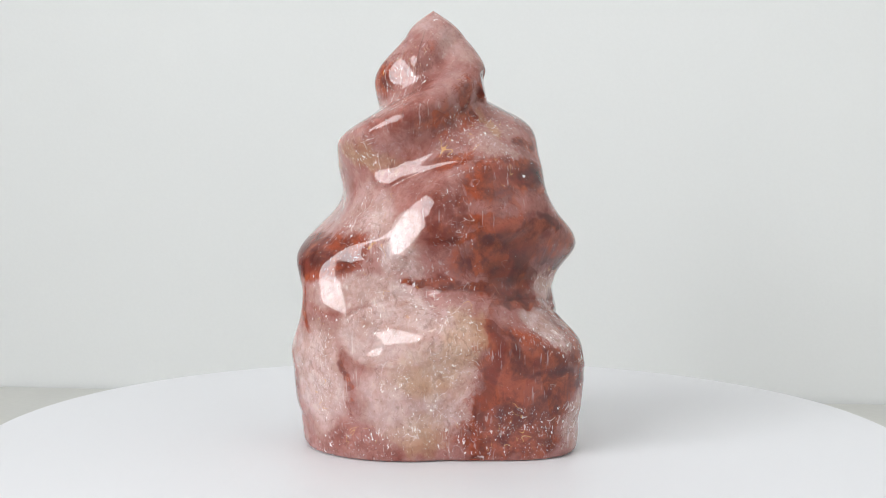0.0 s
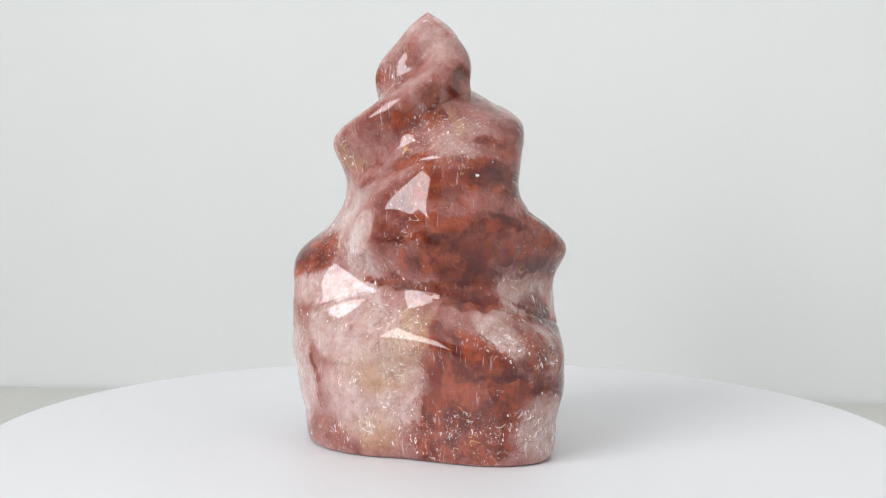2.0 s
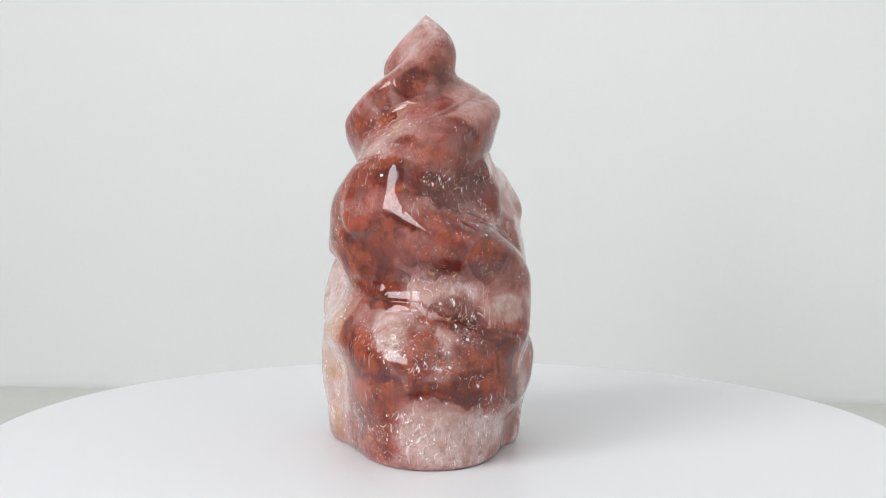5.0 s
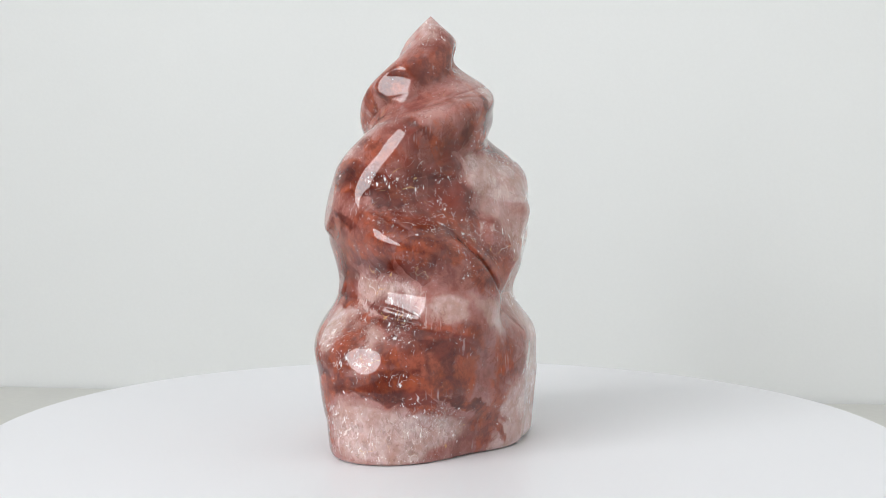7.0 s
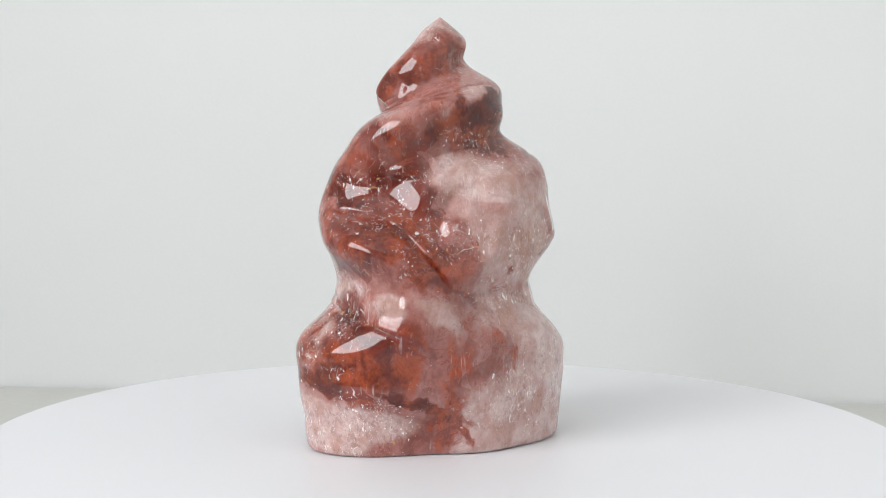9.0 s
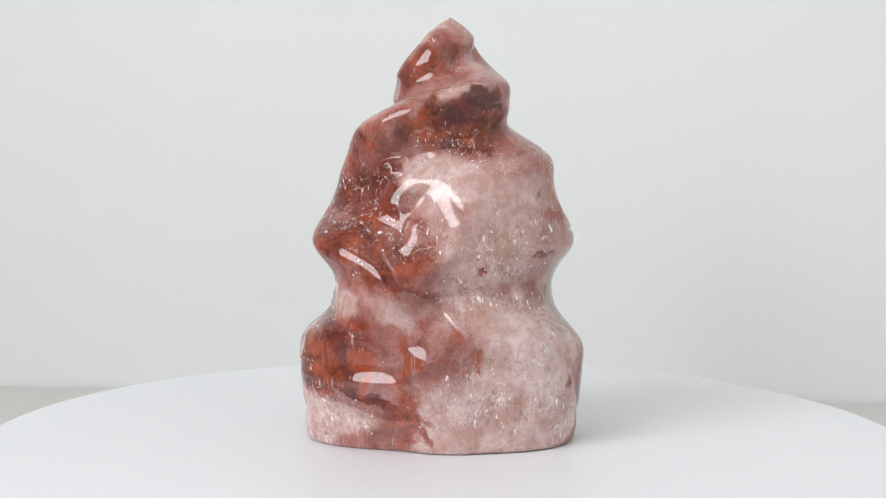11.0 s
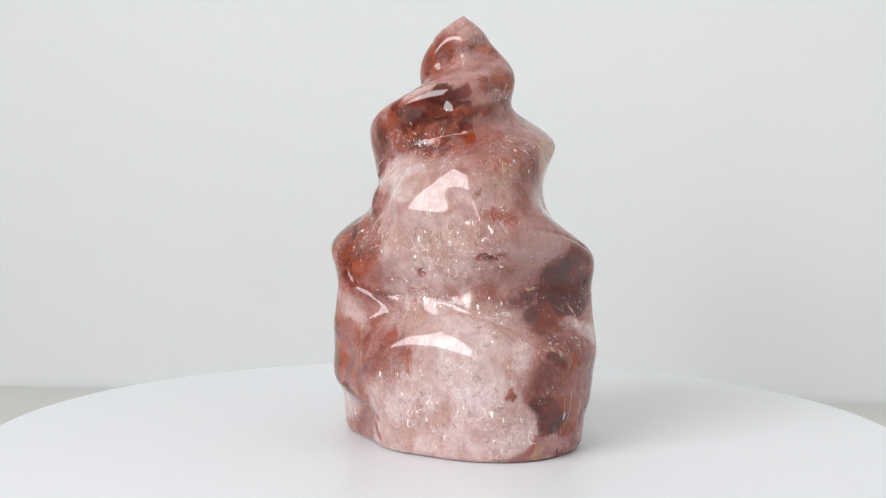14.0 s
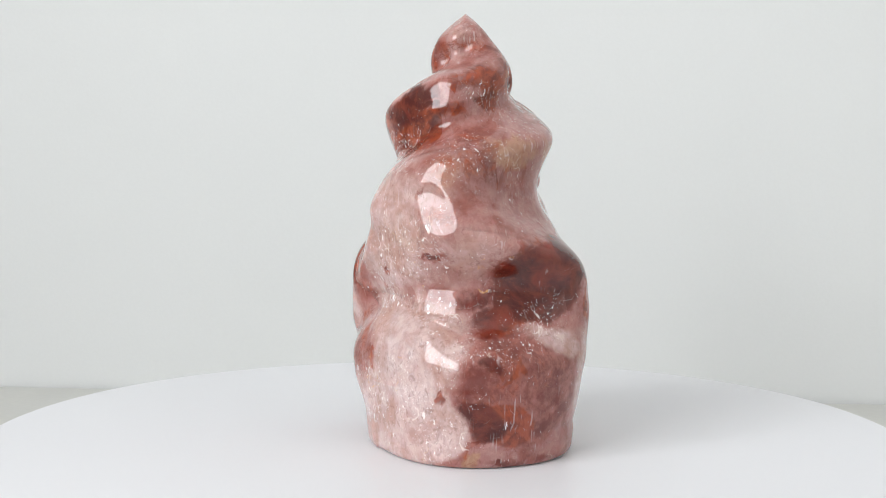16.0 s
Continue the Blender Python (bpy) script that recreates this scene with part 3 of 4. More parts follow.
    stain("milk_sheen", 342, 7, 9.7, 6.3, 0, 1.1)
    stain("milk_sheen", 344, 10, 7.8, 7.8, 0, 0.85)
    stain("milk_sheen", 344, 10, 7.3, 7.3, 0, 1.1, 6)
    stain("milk_sheen", 113, 12, 27.2, 35.8, 0, 1.25, 12)
    stain("milk_sheen", 360, 14, 10.5, 7.0, 0, 0.6)
    stain("milk_sheen", 125, 19, 8.1, 16.2, 0, 0.8)
    stain("milk_sheen", 118, 20, 18.0, 12.6, 0, 0.85)
    stain("milk_sheen", 220, 28, 5.8, 16.4, 0, 0.8)
    stain("milk_sheen", 221, 28, 6.2, 15.4, 0, 1.0)
    stain("milk_sheen", 120, 29, 21.5, 19.7, 0, 0.75)
    stain("milk_sheen", 127, 31, 26.9, 17.9, -18, 0.9, 9)
    stain("milk_sheen", 140, 31, 11.4, 19.3, 0, 0.95)
    stain("milk_sheen", 195, 38, 10.7, 4.6, 0, 0.85)
    stain("milk_sheen", 251, 38, 15.0, 9.7, 0, 0.95)
    stain("milk_sheen", 251, 38, 16.8, 8.8, 0, 1.1, 6)
    stain("milk_sheen", 182, 39, 9.1, 4.7, 0, 0.8)
    stain("milk_sheen", 339, 40, 13.9, 3.8, -10, 0.7)
    stain("milk_sheen", 263, 40, 10.5, 7.0, 0, 0.5)
    stain("milk_sheen", 255, 41, 7.5, 13.2, 0, 1.1)
    stain("milk_sheen", 253, 43, 7.2, 11.3, 0, 0.9)
    stain("milk_sheen", 102, 43, 17.0, 4.9, -12, 0.7)
    stain("milk_sheen", 106, 43, 9.3, 11.2, 0, 0.7)
    stain("milk_sheen", 132, 43, 21.9, 3.3, -15, 0.7)
    stain("milk_sheen", 327, 43, 6.9, 8.2, 0, 0.6)
    stain("milk_sheen", 49, 43, 9.3, 3.7, -40, 0.8)
    stain("milk_sheen", 18, 45, 6.2, 6.8, 0, 0.8)
    stain("milk_sheen", 18, 45, 6.1, 6.8, 0, 1.0)
    stain("milk_sheen", 1, 46, 10.6, 4.4, 0, 0.6)
    stain("milk_sheen", 228, 52, 7.2, 5.0, 0, 0.8)
    stain("milk_sheen", 342, 53, 8.6, 7.2, 0, 1.1, 5)
    stain("milk_sheen", 344, 53, 8.6, 7.5, 0, 0.95)
    stain("milk_sheen", 155, 59, 10.7, 8.9, 0, 0.4)
    stain("milk_sheen", 166, 65, 12.2, 8.7, 0, 0.4)
    stain("milk_sheen", 84, 66, 12.0, 11.1, 0, 0.65)
    stain("milk_sheen", 110, 66, 21.8, 17.2, 20, 0.6, 8)
    stain("milk_sheen", 132, 66, 25.0, 16.1, 0, 0.5)
    stain("milk_sheen", 257, 66, 5.3, 10.6, 25, 0.9)
    stain("milk_sheen", 116, 68, 7.3, 16.5, 0, 0.5)
    stain("milk_sheen", 71, 68, 9.1, 10.1, 0, 0.6)
    stain("milk_sheen", 113, 68, 12.7, 10.0, 0, 0.55)
    stain("milk_sheen", 251, 68, 8.0, 12.4, 25, 0.7)
    stain("milk_sheen", 250, 75, 5.3, 7.1, 0, 0.5)
    stain("milk_sheen", 142, 76, 10.6, 10.6, 0, 0.5)
    stain("milk_sheen", 340, 78, 8.0, 3.2, -20, 0.7)
    stain("milk_sheen", 222, 79, 7.4, 11.1, 0, 0.5)
    stain("milk_sheen", 64, 84, 10.3, 14.1, 0, 0.55)
    stain("milk_sheen", 141, 88, 15.9, 8.9, 0, 0.45)
    stain("milk_sheen", 95, 88, 10.3, 11.2, 0, 0.4)
    stain("milk_sheen", 121, 95, 15.6, 3.7, 10, 0.6)
    stain("milk_sheen", 324, 104, 9.2, 7.0, 0, 0.5)
    stain("milk_sheen", 1, 110, 5.5, 5.5, 0, 0.4)
    stain("milk_sheen", 83, 115, 5.6, 3.4, 0, 0.5)
    stain("milk_sheen", 297, 137, 9.5, 6.6, 0, 0.4)
    stain("milk_sheen", 101, 139, 2.3, 7.8, 0, 0.5)
    stain("milk_sheen", 38, 142, 3.9, 3.9, 0, 0.5)
    stain("milk_sheen", 249, 142, 5.7, 4.7, 0, 0.5)
    stain("rust", 317, 4, 14.0, 3.5, 0, 0.8)
    stain("rust", 320, 5, 9.0, 4.0, 0, 1)
    stain("rust", 304, 5, 16.1, 4.7, 0, 0.9)
    stain("rust", 306, 9, 19.7, 8.9, 0, 0.9)
    stain("rust", 169, 10, 8.6, 5.7, 0, 1)
    stain("rust", 323, 11, 15.5, 8.6, 0, 0.65)
    stain("rust", 10, 11, 4.7, 7.2, 0, 0.8)
    stain("rust", 317, 11, 12.2, 10.4, 0, 0.9)
    stain("rust", 178, 12, 7.3, 5.9, -20, 1.1)
    stain("rust", 176, 12, 8.7, 6.3, -15, 1.3, 6)
    stain("rust", 53, 12, 2.9, 8.2, 0, 0.85)
    stain("rust", 309, 14, 17.8, 11.6, 0, 0.75)
    stain("rust", 159, 14, 4.8, 12.9, 0, 0.9)
    stain("rust", 58, 15, 3.7, 11.1, -15, 0.7)
    stain("rust", 163, 16, 6.1, 3.5, -20, 1)
    stain("rust", 163, 17, 5.2, 3.8, -20, 1.2)
    stain("rust", 151, 20, 2.1, 4.2, 0, 1.1)
    stain("rust", 297, 20, 3.2, 19.6, 0, 0.7)
    stain("rust", 234, 22, 1.4, 10.7, -10, 0.6)
    stain("rust", 312, 22, 5.2, 19.1, 0, 0.7)
    stain("rust", 304, 22, 19.5, 16.0, 0, 0.7)
    stain("rust", 321, 22, 13.7, 10.3, 0, 0.6)
    stain("rust", 352, 22, 19.1, 2.4, -8, 0.95)
    stain("rust", 170, 24, 1.7, 2.8, 0, 0.7)
    stain("rust", 341, 24, 13.8, 2.1, 0, 1.2)
    stain("rust", 168, 24, 10.6, 10.6, 0, 0.6)
    stain("rust", 339, 24, 15.4, 3.8, 0, 1)
    stain("rust", 358, 25, 14.4, 6.9, 0, 0.65)
    stain("rust", 22, 27, 8.6, 10.5, 0, 0.75)
    stain("rust", 63, 27, 4.6, 11.4, 0, 0.25)
    stain("rust", 89, 28, 3.0, 7.9, 0, 0.3)
    stain("rust", 315, 29, 12.4, 8.9, 0, 1)
    stain("rust", 295, 30, 2.3, 15.9, -6, 0.8)
    stain("rust", 356, 30, 15.6, 5.2, 0, 0.5)
    stain("rust", 181, 30, 1.4, 4.5, 20, 0.8)
    stain("rust", 333, 31, 4.9, 10.6, 0, 0.7)
    stain("rust", 315, 31, 12.4, 6.2, 0, 0.8)
    stain("rust", 187, 32, 5.2, 10.5, 0, 0.4)
    stain("rust", 50, 32, 10.8, 7.2, 0, 0.3)
    stain("rust", 175, 32, 9.5, 10.4, 0, 0.5)
    stain("rust", 19, 33, 8.8, 3.2, 0, 0.85)
    stain("rust", 19, 34, 12.5, 2.1, -18, 0.9)
    stain("rust", 312, 37, 10.6, 2.8, -25, 0.8)
    stain("rust", 343, 42, 10.2, 4.1, -30, 1)
    stain("rust", 356, 43, 21.2, 1.9, -16, 1)
    stain("rust", 186, 45, 12.5, 3.6, 22, 1.1)
    stain("rust", 216, 47, 1.8, 8.2, 0, 0.9)
    stain("rust", 188, 48, 10.7, 3.6, 22, 1.1)
    stain("rust", 326, 48, 19.4, 2.8, 0, 0.95)
    stain("rust", 326, 48, 15.9, 1.6, 0, 1.1)
    stain("rust", 92, 53, 16.6, 1.5, 0, 0.7)
    stain("rust", 293, 53, 18.7, 2.9, -6, 0.9)
    stain("rust", 64, 54, 7.8, 1.6, 0, 0.7)
    stain("rust", 303, 54, 14.3, 2.5, 0, 1.1)
    stain("rust", 189, 59, 9.2, 11.0, 0, 1)
    stain("rust", 107, 59, 4.0, 1.3, 0, 1.1)
    stain("rust", 188, 60, 7.1, 7.1, 0, 0.8)
    stain("rust", 41, 60, 4.8, 5.6, 0, 0.9)
    stain("rust", 196, 60, 9.8, 8.5, 0, 1)
    stain("rust", 20, 61, 11.5, 6.7, 0, 0.5)
    stain("rust", 200, 61, 7.1, 10.7, 0, 1.1)
    stain("rust", 339, 61, 17.6, 8.8, 0, 0.55)
    stain("rust", 150, 62, 3.7, 1.3, 0, 0.9)
    stain("rust", 216, 62, 6.2, 8.0, 0, 1.2)
    stain("rust", 218, 62, 6.4, 8.7, 0, 1)
    stain("rust", 304, 64, 15.2, 10.7, 0, 0.95)
    stain("rust", 2, 65, 19.1, 6.1, -15, 0.55)
    stain("rust", 21, 67, 6.7, 7.3, 0, 0.95)
    stain("rust", 21, 67, 5.7, 6.9, 0, 1.1)
    stain("rust", 306, 68, 12.5, 5.3, 0, 1.1)
    stain("rust", 306, 71, 15.8, 2.8, 0, 0.5)
    stain("rust", 6, 71, 15.3, 5.0, -10, 0.65)
    stain("rust", 276, 72, 12.2, 2.8, 0, 0.5)
    stain("rust", 359, 73, 15.8, 2.5, -18, 0.7)
    stain("rust", 297, 74, 12.3, 3.5, 0, 0.8)
    stain("rust", 279, 82, 10.5, 3.2, 0, 0.55)
    stain("rust", 138, 83, 3.6, 2.5, 0, 0.6)
    stain("rust", 324, 86, 12.2, 4.9, 0, 0.85)
    stain("rust", 339, 86, 12.6, 2.0, -32, 1)
    stain("rust", 339, 86, 10.8, 0.9, -32, 0.9)
    stain("rust", 303, 87, 10.6, 7.4, 0, 0.75)
    stain("rust", 6, 88, 7.8, 11.8, 0, 0.5)
    stain("rust", 70, 89, 3.0, 4.6, 0, 0.85)
    stain("rust", 318, 91, 12.3, 1.6, -8, 1.2)
    stain("rust", 172, 91, 10.6, 7.1, 0, 0.5)
    stain("rust", 315, 91, 15.8, 2.5, -8, 1)
    stain("rust", 281, 94, 10.7, 2.3, 20, 0.65)
    stain("rust", 159, 96, 15.0, 7.9, 0, 0.45)
    stain("rust", 347, 96, 10.8, 8.1, 0, 0.5)
    stain("rust", 339, 98, 7.1, 2.5, -15, 0.8)
    stain("rust", 9, 100, 9.2, 10.1, 0, 0.6)
    stain("rust", 113, 101, 15.0, 3.7, 12, 0.85)
    stain("rust", 70, 101, 3.4, 8.0, 0, 0.9)
    stain("rust", 260, 103, 5.6, 7.5, 0, 0.45)
    stain("rust", 61, 104, 3.1, 8.2, 0, 0.9)
    stain("rust", 1, 104, 7.2, 2.2, -20, 0.85)
    stain("rust", 42, 105, 4.9, 9.4, 0, 0.8)
    stain("rust", 268, 106, 10.7, 8.1, 0, 0.5)
    stain("rust", 71, 108, 8.4, 8.4, 0, 0.75)
    stain("rust", 146, 111, 12.9, 3.0, 12, 0.7)
    stain("rust", 92, 111, 11.5, 4.8, 8, 0.95)
    stain("rust", 296, 112, 3.3, 7.3, 20, 0.9)
    stain("rust", 178, 114, 5.5, 3.3, 0, 0.9)
    stain("rust", 327, 119, 3.3, 6.6, -25, 1.2)
    stain("rust", 325, 120, 4.6, 8.8, -25, 1)
    stain("rust", 164, 121, 11.0, 4.4, 10, 0.75)
    stain("rust", 330, 121, 3.9, 9.3, 0, 0.85)
    stain("rust", 214, 123, 3.4, 7.5, 0, 0.7)
    stain("rust", 358, 125, 7.9, 5.7, 25, 1)
    stain("rust", 59, 127, 3.9, 5.8, 0, 0.6)
    stain("rust", 37, 128, 6.1, 5.4, 20, 0.95)
    stain("rust", 247, 131, 10.2, 4.1, 15, 0.55)
    stain("rust", 85, 133, 8.7, 7.3, 0, 0.55)


def over(kind, at, height, wide, tall, tilt, amount, edge=3):
    LATER.append((kind, at, height, wide, tall, tilt, amount, edge))


def later_minerals_and_sheen():
    """The patches and streaks that lie over the others and push them back; some pale ones are painted reflections."""
    over("milk_sheen", 312, 133, 10.1, 9.7, 0, 0.5)
    over("rust", 214, 122, 8.4, 7.3, 0, 0.8)
    over("smoke", 254, 123, 8.5, 7.9, 0, 0.6)
    over("rust", 272, 108, 10.8, 6.2, 20, 0.6)
    over("amber", 227, 96, 13.6, 5.8, -20, 0.7)
    over("rust", 296, 112, 9.4, 3.0, 75, 0.9)
    over("milk_sheen", 313, 99, 11.8, 7.8, 0, 0.5)
    over("rust", 300, 87, 11.7, 6.1, 0, 0.85)
    over("dark", 318, 88, 10.4, 3.5, -15, 0.75)
    over("smoke", 278, 73, 13.6, 13.5, 0, 0.7)
    over("smoke", 316, 68, 18.5, 9.3, 0, 0.9)
    over("rust", 300, 71, 25.2, 1.4, 5, 0.95)
    over("dark", 305, 59, 7.1, 8.5, 0, 0.85)
    over("dark", 328, 74, 10.3, 1.9, -10, 0.8)
    over("milk_sheen", 237, 75, 11.9, 9.3, 0, 0.7)
    over("milk_sheen", 235, 53, 16.1, 6.9, 0, 0.95)
    over("milk_sheen", 254, 68, 10.8, 4.8, 60, 1.2, 6)
    over("rust", 218, 63, 11.8, 7.8, 0, 1.0)
    over("dark", 214, 61, 7.1, 3.9, 0, 0.8)
    over("rust", 278, 54, 15.3, 1.4, -8, 1.0)
    over("milk_sheen", 251, 39, 16.7, 9.9, 0, 0.95, 6)
    over("milk_sheen", 280, 38, 9.0, 12.0, 0, 0.7)
    over("amber", 280, 35, 9.1, 10.5, 0, 0.8)
    over("milk_sheen", 258, 15, 14.4, 12.2, 0, 0.8)
    over("amber", 265, 5, 7.8, 6.1, 0, 0.8)
    over("milk_sheen", 219, 24, 14.1, 18.8, 0, 0.9)
    over("rust", 234, 23, 12.4, 2.0, -80, 0.75)
    over("smoke", 235, 6, 10.1, 4.6, 0, 0.7)
    over("rust", 313, 21, 18.4, 17.6, 0, 0.95, 6)
    over("dark", 296, 23, 21.4, 2.9, 82, 0.7)
    over("dark", 324, 28, 10.3, 1.9, 8, 0.9)
    over("smoke", 308, 35, 9.0, 7.6, 0, 0.8)
    # pale reflection on the skin, painted as a milky patch
    over("milk_sheen", 326, 39, 10.3, 4.4, -35, 1.0, 6)
    over("rust", 312, 7, 17.2, 4.6, 0, 0.9)
    over("milk_sheen", 303, 134, 8.6, 8.1, 0, 0.4)
    over("rust", 329, 119, 6.4, 3.2, 60, 1.0, 6)
    over("smoke", 271, 107, 12.9, 9.6, 0, 0.6)
    over("rust", 300, 109, 3.7, 1.9, -30, 1.0)
    over("amber", 314, 107, 2.4, 5.5, 0, 0.9)
    over("milk_sheen", 338, 114, 7.4, 4.5, 20, 0.7)
    over("rust", 331, 99, 7.7, 2.3, -15, 0.85)
    over("smoke", 352, 102, 7.1, 6.2, 0, 0.7)
    over("rust", 318, 92, 9.8, 3.8, -10, 1.0)
    over("dark", 327, 88, 8.3, 1.5, -15, 0.9)
    over("smoke", 316, 68, 27.2, 15.0, 0, 0.75)
    over("rust", 312, 71, 18.4, 1.4, 5, 0.9)
    over("dark", 327, 49, 18.3, 2.0, -5, 0.95)
    over("smoke", 353, 62, 10.6, 9.1, 0, 0.8)
    over("milk_sheen", 337, 54, 6.3, 4.6, 0, 0.65)
    over("milk_sheen", 258, 38, 16.1, 9.6, 0, 0.9)
    over("milk_sheen", 265, 20, 21.0, 16.0, 0, 0.75)
    over("amber", 268, 25, 12.4, 7.2, 0, 0.8)
    over("rust", 312, 27, 10.6, 13.4, 0, 0.6)
    over("rust", 338, 26, 13.7, 3.2, -8, 1.0)
    over("dark", 338, 25, 13.0, 1.8, -8, 0.75)
    over("milk_sheen", 346, 36, 10.0, 4.8, -22, 1.05, 7)
    over("rust", 305, 10, 8.0, 9.1, 0, 0.8)
    over("milk_sheen", 340, 11, 9.4, 8.2, 0, 0.8)
    over("rust", 292, 10, 12.4, 1.3, 90, 1.0)
    over("milk_sheen", 8, 140, 6.9, 6.6, 0, 0.6)
    over("rust", 4, 123, 7.7, 4.1, 10, 1.0)
    over("dark", 358, 122, 5.7, 2.3, 10, 0.7)
    over("smoke", 342, 113, 12.6, 6.7, 20, 0.7)
    over("rust", 5, 103, 8.9, 1.6, -30, 1.0)
    over("milk_sheen", 51, 109, 6.3, 3.2, 15, 0.6)
    over("smoke", 340, 93, 10.6, 7.8, 0, 0.7)
    over("dark", 340, 83, 13.5, 2.1, -35, 1.0)
    over("smoke", 13, 87, 12.8, 9.4, 0, 0.9)
    over("dark", 34, 79, 9.5, 2.9, -45, 0.95)
    over("milk_sheen", 74, 89, 17.8, 7.6, -10, 0.9, 9)
    over("milk_sheen", 76, 74, 13.5, 11.3, 0, 0.5)
    over("rust", 355, 74, 17.2, 4.3, -8, 0.65)
    over("rust", 1, 66, 17.6, 5.5, -25, 0.6)
    over("milk_sheen", 36, 68, 14.2, 5.0, -35, 0.65)
    # lavender sheen, painted in as milky colour
    over("milk_sheen", 346, 50, 11.3, 5.3, 10, 1.0, 5)
    over("dark", 355, 43, 17.0, 1.7, -25, 1.0)
    over("dark", 18, 36, 11.4, 3.0, -10, 1.0)
    over("rust", 336, 34, 7.8, 9.2, 0, 0.9)
    over("smoke", 12, 28, 23.0, 6.8, -8, 0.9)
    over("rust", 358, 34, 8.3, 4.5, 0, 0.7)
    over("dark", 1, 19, 24.3, 1.2, -8, 0.85)
    over("milk_sheen", 352, 9, 14.2, 7.6, 0, 1.0, 6)
    over("rust", 11, 8, 2.8, 6.1, 0, 0.7)
    over("smoke", 29, 5, 9.5, 7.8, 0, 0.6)
    over("rust", 51, 7, 9.6, 2.9, 80, 0.85)
    over("milk_sheen", 90, 15, 18.2, 13.1, 0, 0.6)
    over("rust", 82, 32, 9.6, 9.7, 0, 0.45)
    over("rust", 34, 128, 13.5, 7.0, 0, 0.85)
    over("dark", 23, 125, 9.3, 3.3, 0, 0.5)
    over("milk_sheen", 129, 133, 6.3, 8.3, 0, 0.6)
    over("milk_sheen", 93, 117, 16.0, 2.2, 10, 0.75)
    over("dark", 113, 113, 11.3, 1.8, 3, 0.9)
    over("rust", 101, 106, 13.0, 5.6, 5, 0.95)
    over("rust", 62, 108, 12.0, 2.6, 88, 0.9)
    over("dark", 90, 100, 7.3, 1.8, 0, 0.8)
    over("dark", 1, 88, 14.2, 13.4, 0, 0.6)
    over("rust", 16, 67, 13.8, 8.2, 0, 0.85)
    over("rust", 25, 71, 10.1, 13.0, 0, 0.75)
    over("dark", 46, 55, 3.3, 3.5, 0, 0.95)
    over("milk_sheen", 120, 77, 23.1, 17.2, 0, 0.65)
    over("amber", 122, 68, 18.2, 9.4, 0, 0.45)
    over("rust", 136, 83, 2.9, 4.2, -30, 1.0)
    over("dark", 107, 60, 2.9, 0.6, 0, 1.1)
    over("dark", 143, 62, 3.8, 0.8, 0, 1.1)
    over("smoke", 111, 50, 30.3, 3.8, -3, 1.0)
    over("rust", 74, 52, 14.9, 1.4, -3, 0.8)
    over("dark", 187, 50, 7.6, 10.2, 0, 0.7)
    # two bands of reflected light, painted as crisp and soft milky patches
    over("milk_sheen", 140, 38, 24.9, 5.5, -25, 1.1, 8)
    over("milk_sheen", 40, 49, 14.6, 5.4, -52, 0.7)
    over("milk_sheen", 119, 20, 28.3, 17.2, 0, 0.75)
    over("rust", 76, 33, 9.7, 7.8, 0, 0.5)
    over("rust", 13, 29, 12.8, 11.5, 0, 0.9)
    over("rust", 22, 18, 22.0, 2.0, -20, 0.95)
    over("rust", 57, 11, 13.2, 1.5, -66, 0.9)
    over("rust", 45, 9, 8.1, 6.5, -60, 0.5)
    over("dark", 154, 13, 7.6, 11.5, -8, 0.95)
    over("dark", 148, 3, 8.3, 2.2, 0, 0.8)
    over("rust", 175, 133, 8.9, 4.1, 0, 0.6)
    over("rust", 70, 133, 5.5, 6.6, 0, 0.6)
    over("dark", 112, 116, 10.7, 3.3, 15, 0.85)
    over("rust", 72, 105, 11.0, 8.3, 0, 0.9)
    over("rust", 184, 119, 3.8, 5.6, 0, 0.9)
    over("amber", 184, 97, 12.9, 6.2, 0, 0.7)
    over("milk_sheen", 130, 79, 11.6, 13.9, 0, 0.7)
    over("milk_sheen", 165, 65, 13.9, 10.5, 0, 0.55)
    over("rust", 70, 52, 16.4, 1.4, -10, 0.9)
    over("dark", 196, 59, 13.4, 8.9, 0, 1.3, 8)
    over("dark", 187, 46, 20.8, 3.7, 12, 1.1)
    over("smoke", 182, 24, 19.3, 18.0, 0, 1.2, 8)
    over("milk_sheen", 196, 38, 12.1, 5.4, -20, 0.8)
    over("dark", 164, 13, 9.4, 6.0, -25, 1.3, 7)
    over("rust", 164, 11, 5.3, 3.7, -20, 1.2)
    over("dark", 166, 32, 4.3, 2.4, 0, 1.1)
    over("rust", 176, 27, 6.1, 1.3, 60, 1.0)
    over("milk_sheen", 133, 26, 19.6, 11.0, -48, 1.12, 9)
    over("milk_sheen", 140, 7, 14.7, 6.9, 0, 1.05, 8)
    over("rust", 150, 20, 1.5, 3.0, 0, 1.1)
    over("rust", 91, 35, 9.1, 13.0, 0, 0.4)
    over("dark", 178, 1, 15.2, 1.5, 5, 0.8)
    over("amber", 161, 2, 1.8, 1.8, 0, 1.0)
    over("rust", 20, 126, 8.1, 3.7, 20, 0.9)
    over("rust", 53, 9, 2.2, 6.3, 0, 0.8)
    over("rust", 8, 9, 2.8, 5.5, 0, 0.8)
    over("dark", 25, 95, 6.7, 9.7, -30, 0.7)
    over("dark", 4, 87, 11.9, 2.8, -30, 0.8)
    over("smoke", 4, 80, 16.6, 9.9, -20, 0.8)
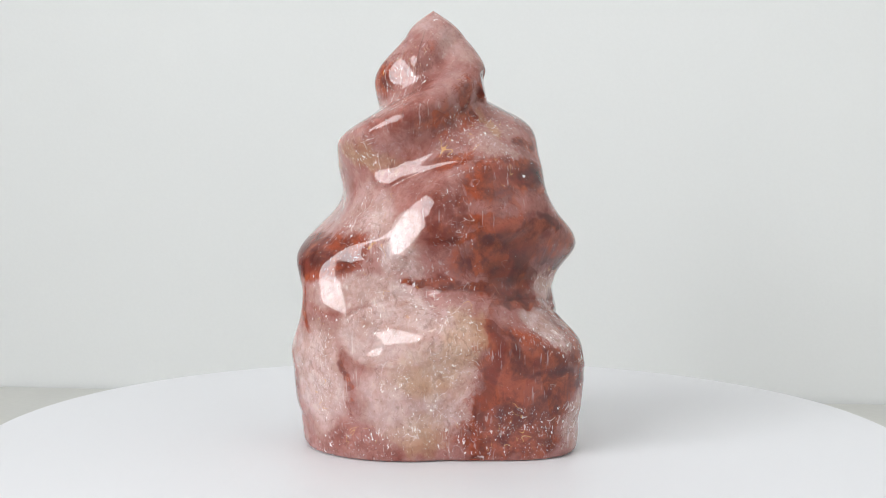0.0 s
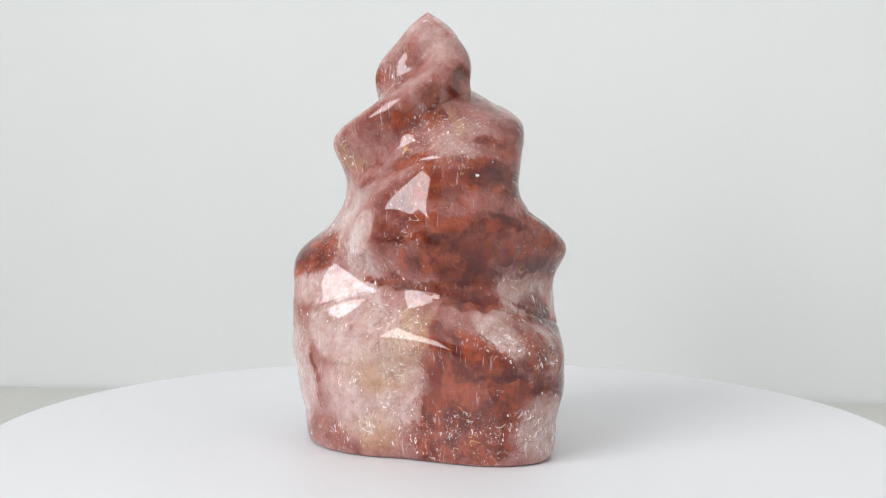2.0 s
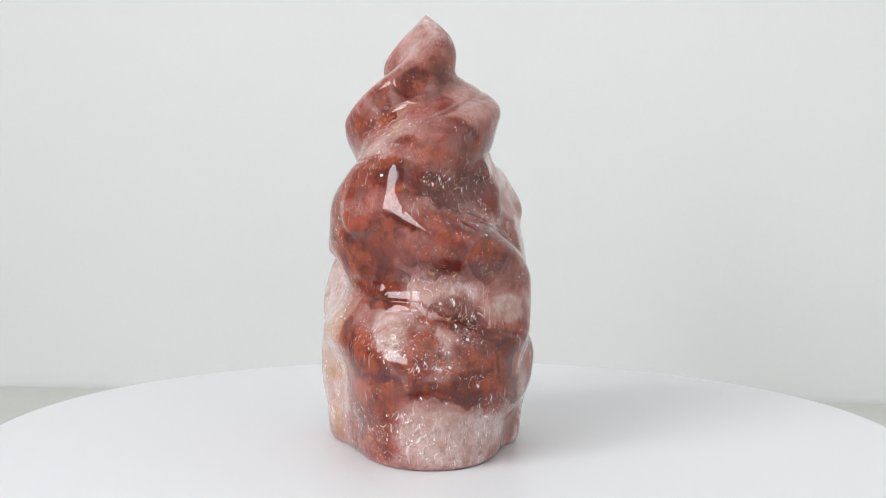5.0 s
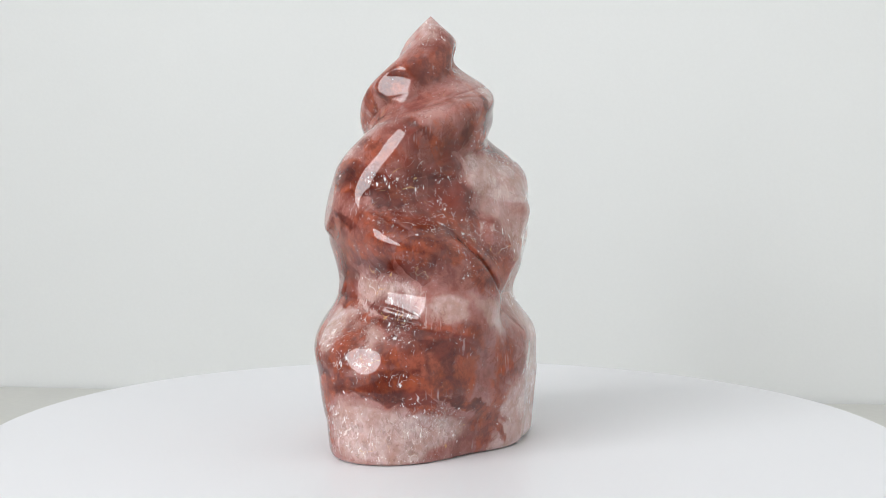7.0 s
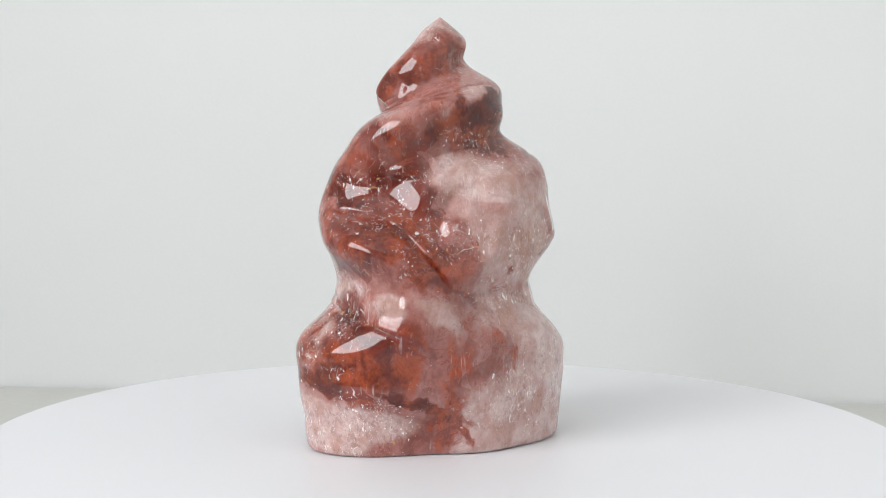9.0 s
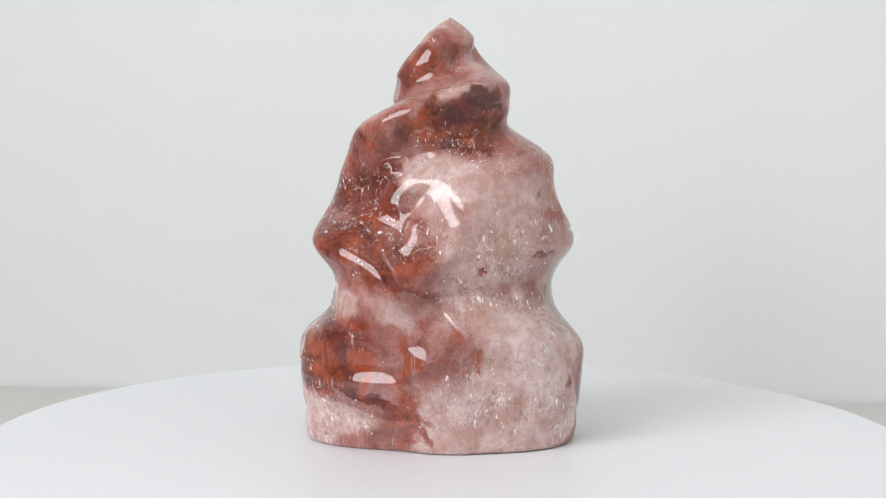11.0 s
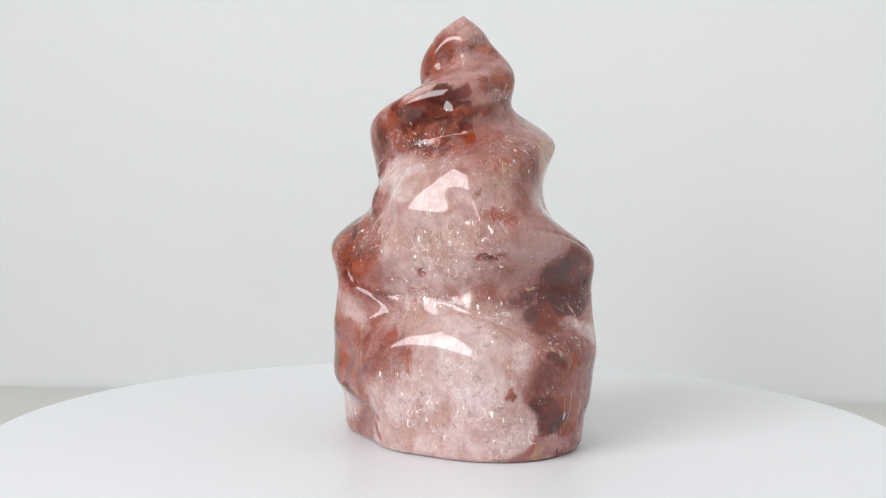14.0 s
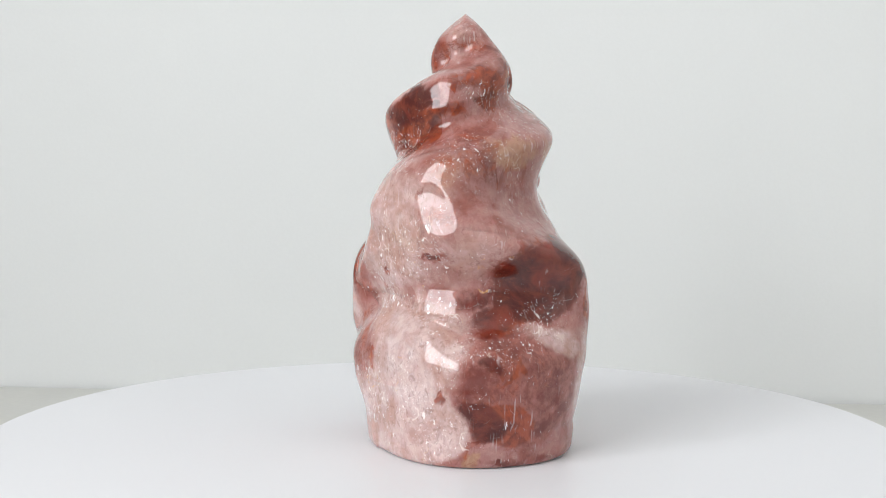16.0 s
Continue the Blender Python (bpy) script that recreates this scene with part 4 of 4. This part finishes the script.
    over("rust", 11, 72, 16.9, 2.8, -10, 0.8)
    over("smoke", 26, 59, 14.5, 7.6, -10, 0.8)
    over("dark", 353, 46, 10.9, 6.0, -40, 0.9)
    over("rust", 16, 38, 15.9, 4.6, -10, 0.8)
    over("smoke", 33, 34, 11.0, 9.2, 0, 0.8)
    over("rust", 70, 30, 6.0, 9.4, -10, 0.5)
    over("milk_sheen", 2, 9, 12.9, 6.2, 0, 0.9, 6)
    over("smoke", 138, 101, 18.8, 8.4, 0, 0.5)
    # lavender highlight put into the colour as a milky band
    over("milk_sheen", 127, 47, 28.5, 7.2, -15, 0.8)
    over("rust", 66, 106, 16.8, 3.7, 10, 0.8)
    over("dark", 90, 113, 13.0, 2.6, 15, 0.7)
    over("rust", 16, 95, 5.0, 7.8, 20, 0.7)
    over("amber", 154, 91, 12.8, 9.3, 0, 0.5)
    over("rust", 44, 61, 11.0, 9.9, 0, 0.8)
    over("dark", 194, 50, 16.0, 5.1, 10, 1.0)
    over("rust", 144, 77, 9.9, 3.1, -10, 0.35)
    over("smoke", 176, 28, 9.4, 12.5, 0, 0.8)
    over("rust", 58, 31, 8.4, 15.2, -10, 0.6)
    over("milk_sheen", 130, 35, 20.1, 7.7, -30, 0.95, 6)
    over("milk_sheen", 143, 12, 14.8, 8.4, -10, 1.0, 6)


def paint_minerals(data, co):
    """Spread the patches over the skin, with ragged outlines, as one attribute for each mineral; the milky one also
    carries painted reflections.
    """
    minerals()
    later_minerals_and_sheen()
    wobble = np.array([noise.noise_vector(Vector(p) * 80) + 0.6 * noise.noise_vector(Vector(p) * 210) + 0.35 * noise.noise_vector(Vector(p) * 600) for p in co])
    places = {}
    for ragged in (0.0027, 0.0008):
        p = co + ragged * wobble
        cx, cy = lean(np.clip(p[:, 2], 0, TOP))
        places[ragged] = np.arctan2(p[:, 1] - cy, p[:, 0] - cx), np.hypot(p[:, 1] - cy, p[:, 0] - cx), p[:, 2] * 1000

    def spread(at, height, wide, tall, tilt, amount, edge):
        turn, far, high = places[0.0027 if edge < 4 else 0.0008]
        u = (np.remainder(turn - radians(at) + np.pi, 2 * np.pi) - np.pi) * far * 1000
        v = high - height
        c, s = math.cos(radians(tilt)), math.sin(radians(tilt))
        d = np.hypot((u * c + v * s) / (wide * 1.1), (v * c - u * s) / (tall * 1.1))
        return amount * np.exp(-np.minimum(d, 3) ** edge)

    values = {kind: np.zeros(len(co)) for kind in ("rust", "milk_sheen", "dark", "amber", "feather", "smoke")}
    for kind, patches in MINERALS.items():
        for patch in patches:
            values[kind] = np.maximum(values[kind], np.minimum(spread(*patch), 0.85 if kind == "milk_sheen" else 2))
    red = ("rust", "dark", "smoke")
    for kind, *patch in LATER:
        laid = spread(*patch)
        for other in (red if kind == "milk_sheen" else ("milk_sheen",) if kind in red else ()):
            values[other] = values[other] * (1 - 0.75 * np.clip(laid, 0, 1))
        values[kind] = np.maximum(values[kind], laid)
    for kind, value in values.items():
        layer = data.attributes.new(kind, "FLOAT", "POINT")
        layer.data.foreach_set("value", value.astype(np.float32))


def flame():
    data, co = shell("crystal_flame", QUARTZ, 640, 640)
    paint_minerals(data, co)
    return tagged(new("crystal_flame", data), "polished flame carving of rust-veined pink quartz on the disc", "crystal carving")


room()
table()
disc = turntable()
stone = flame()


# ---- what moves: the disc and the stone on it turn together ----
def motions():
    turns = [(0.0, -5.3), (0.15, -5.3), (0.27, -5.3), (0.5, -7.75), (1.0, -15.07)] + [(t, -15.068 * t) for t in range(2, 17)]
    walk(stone, [(t, pose(-0.0005, 0, 0.0001, 0, 0, a)) for t, a in turns])
    walk(disc, [(t, pose(0, 0, 0, 0, 0, a)) for t, a in turns])


motions()
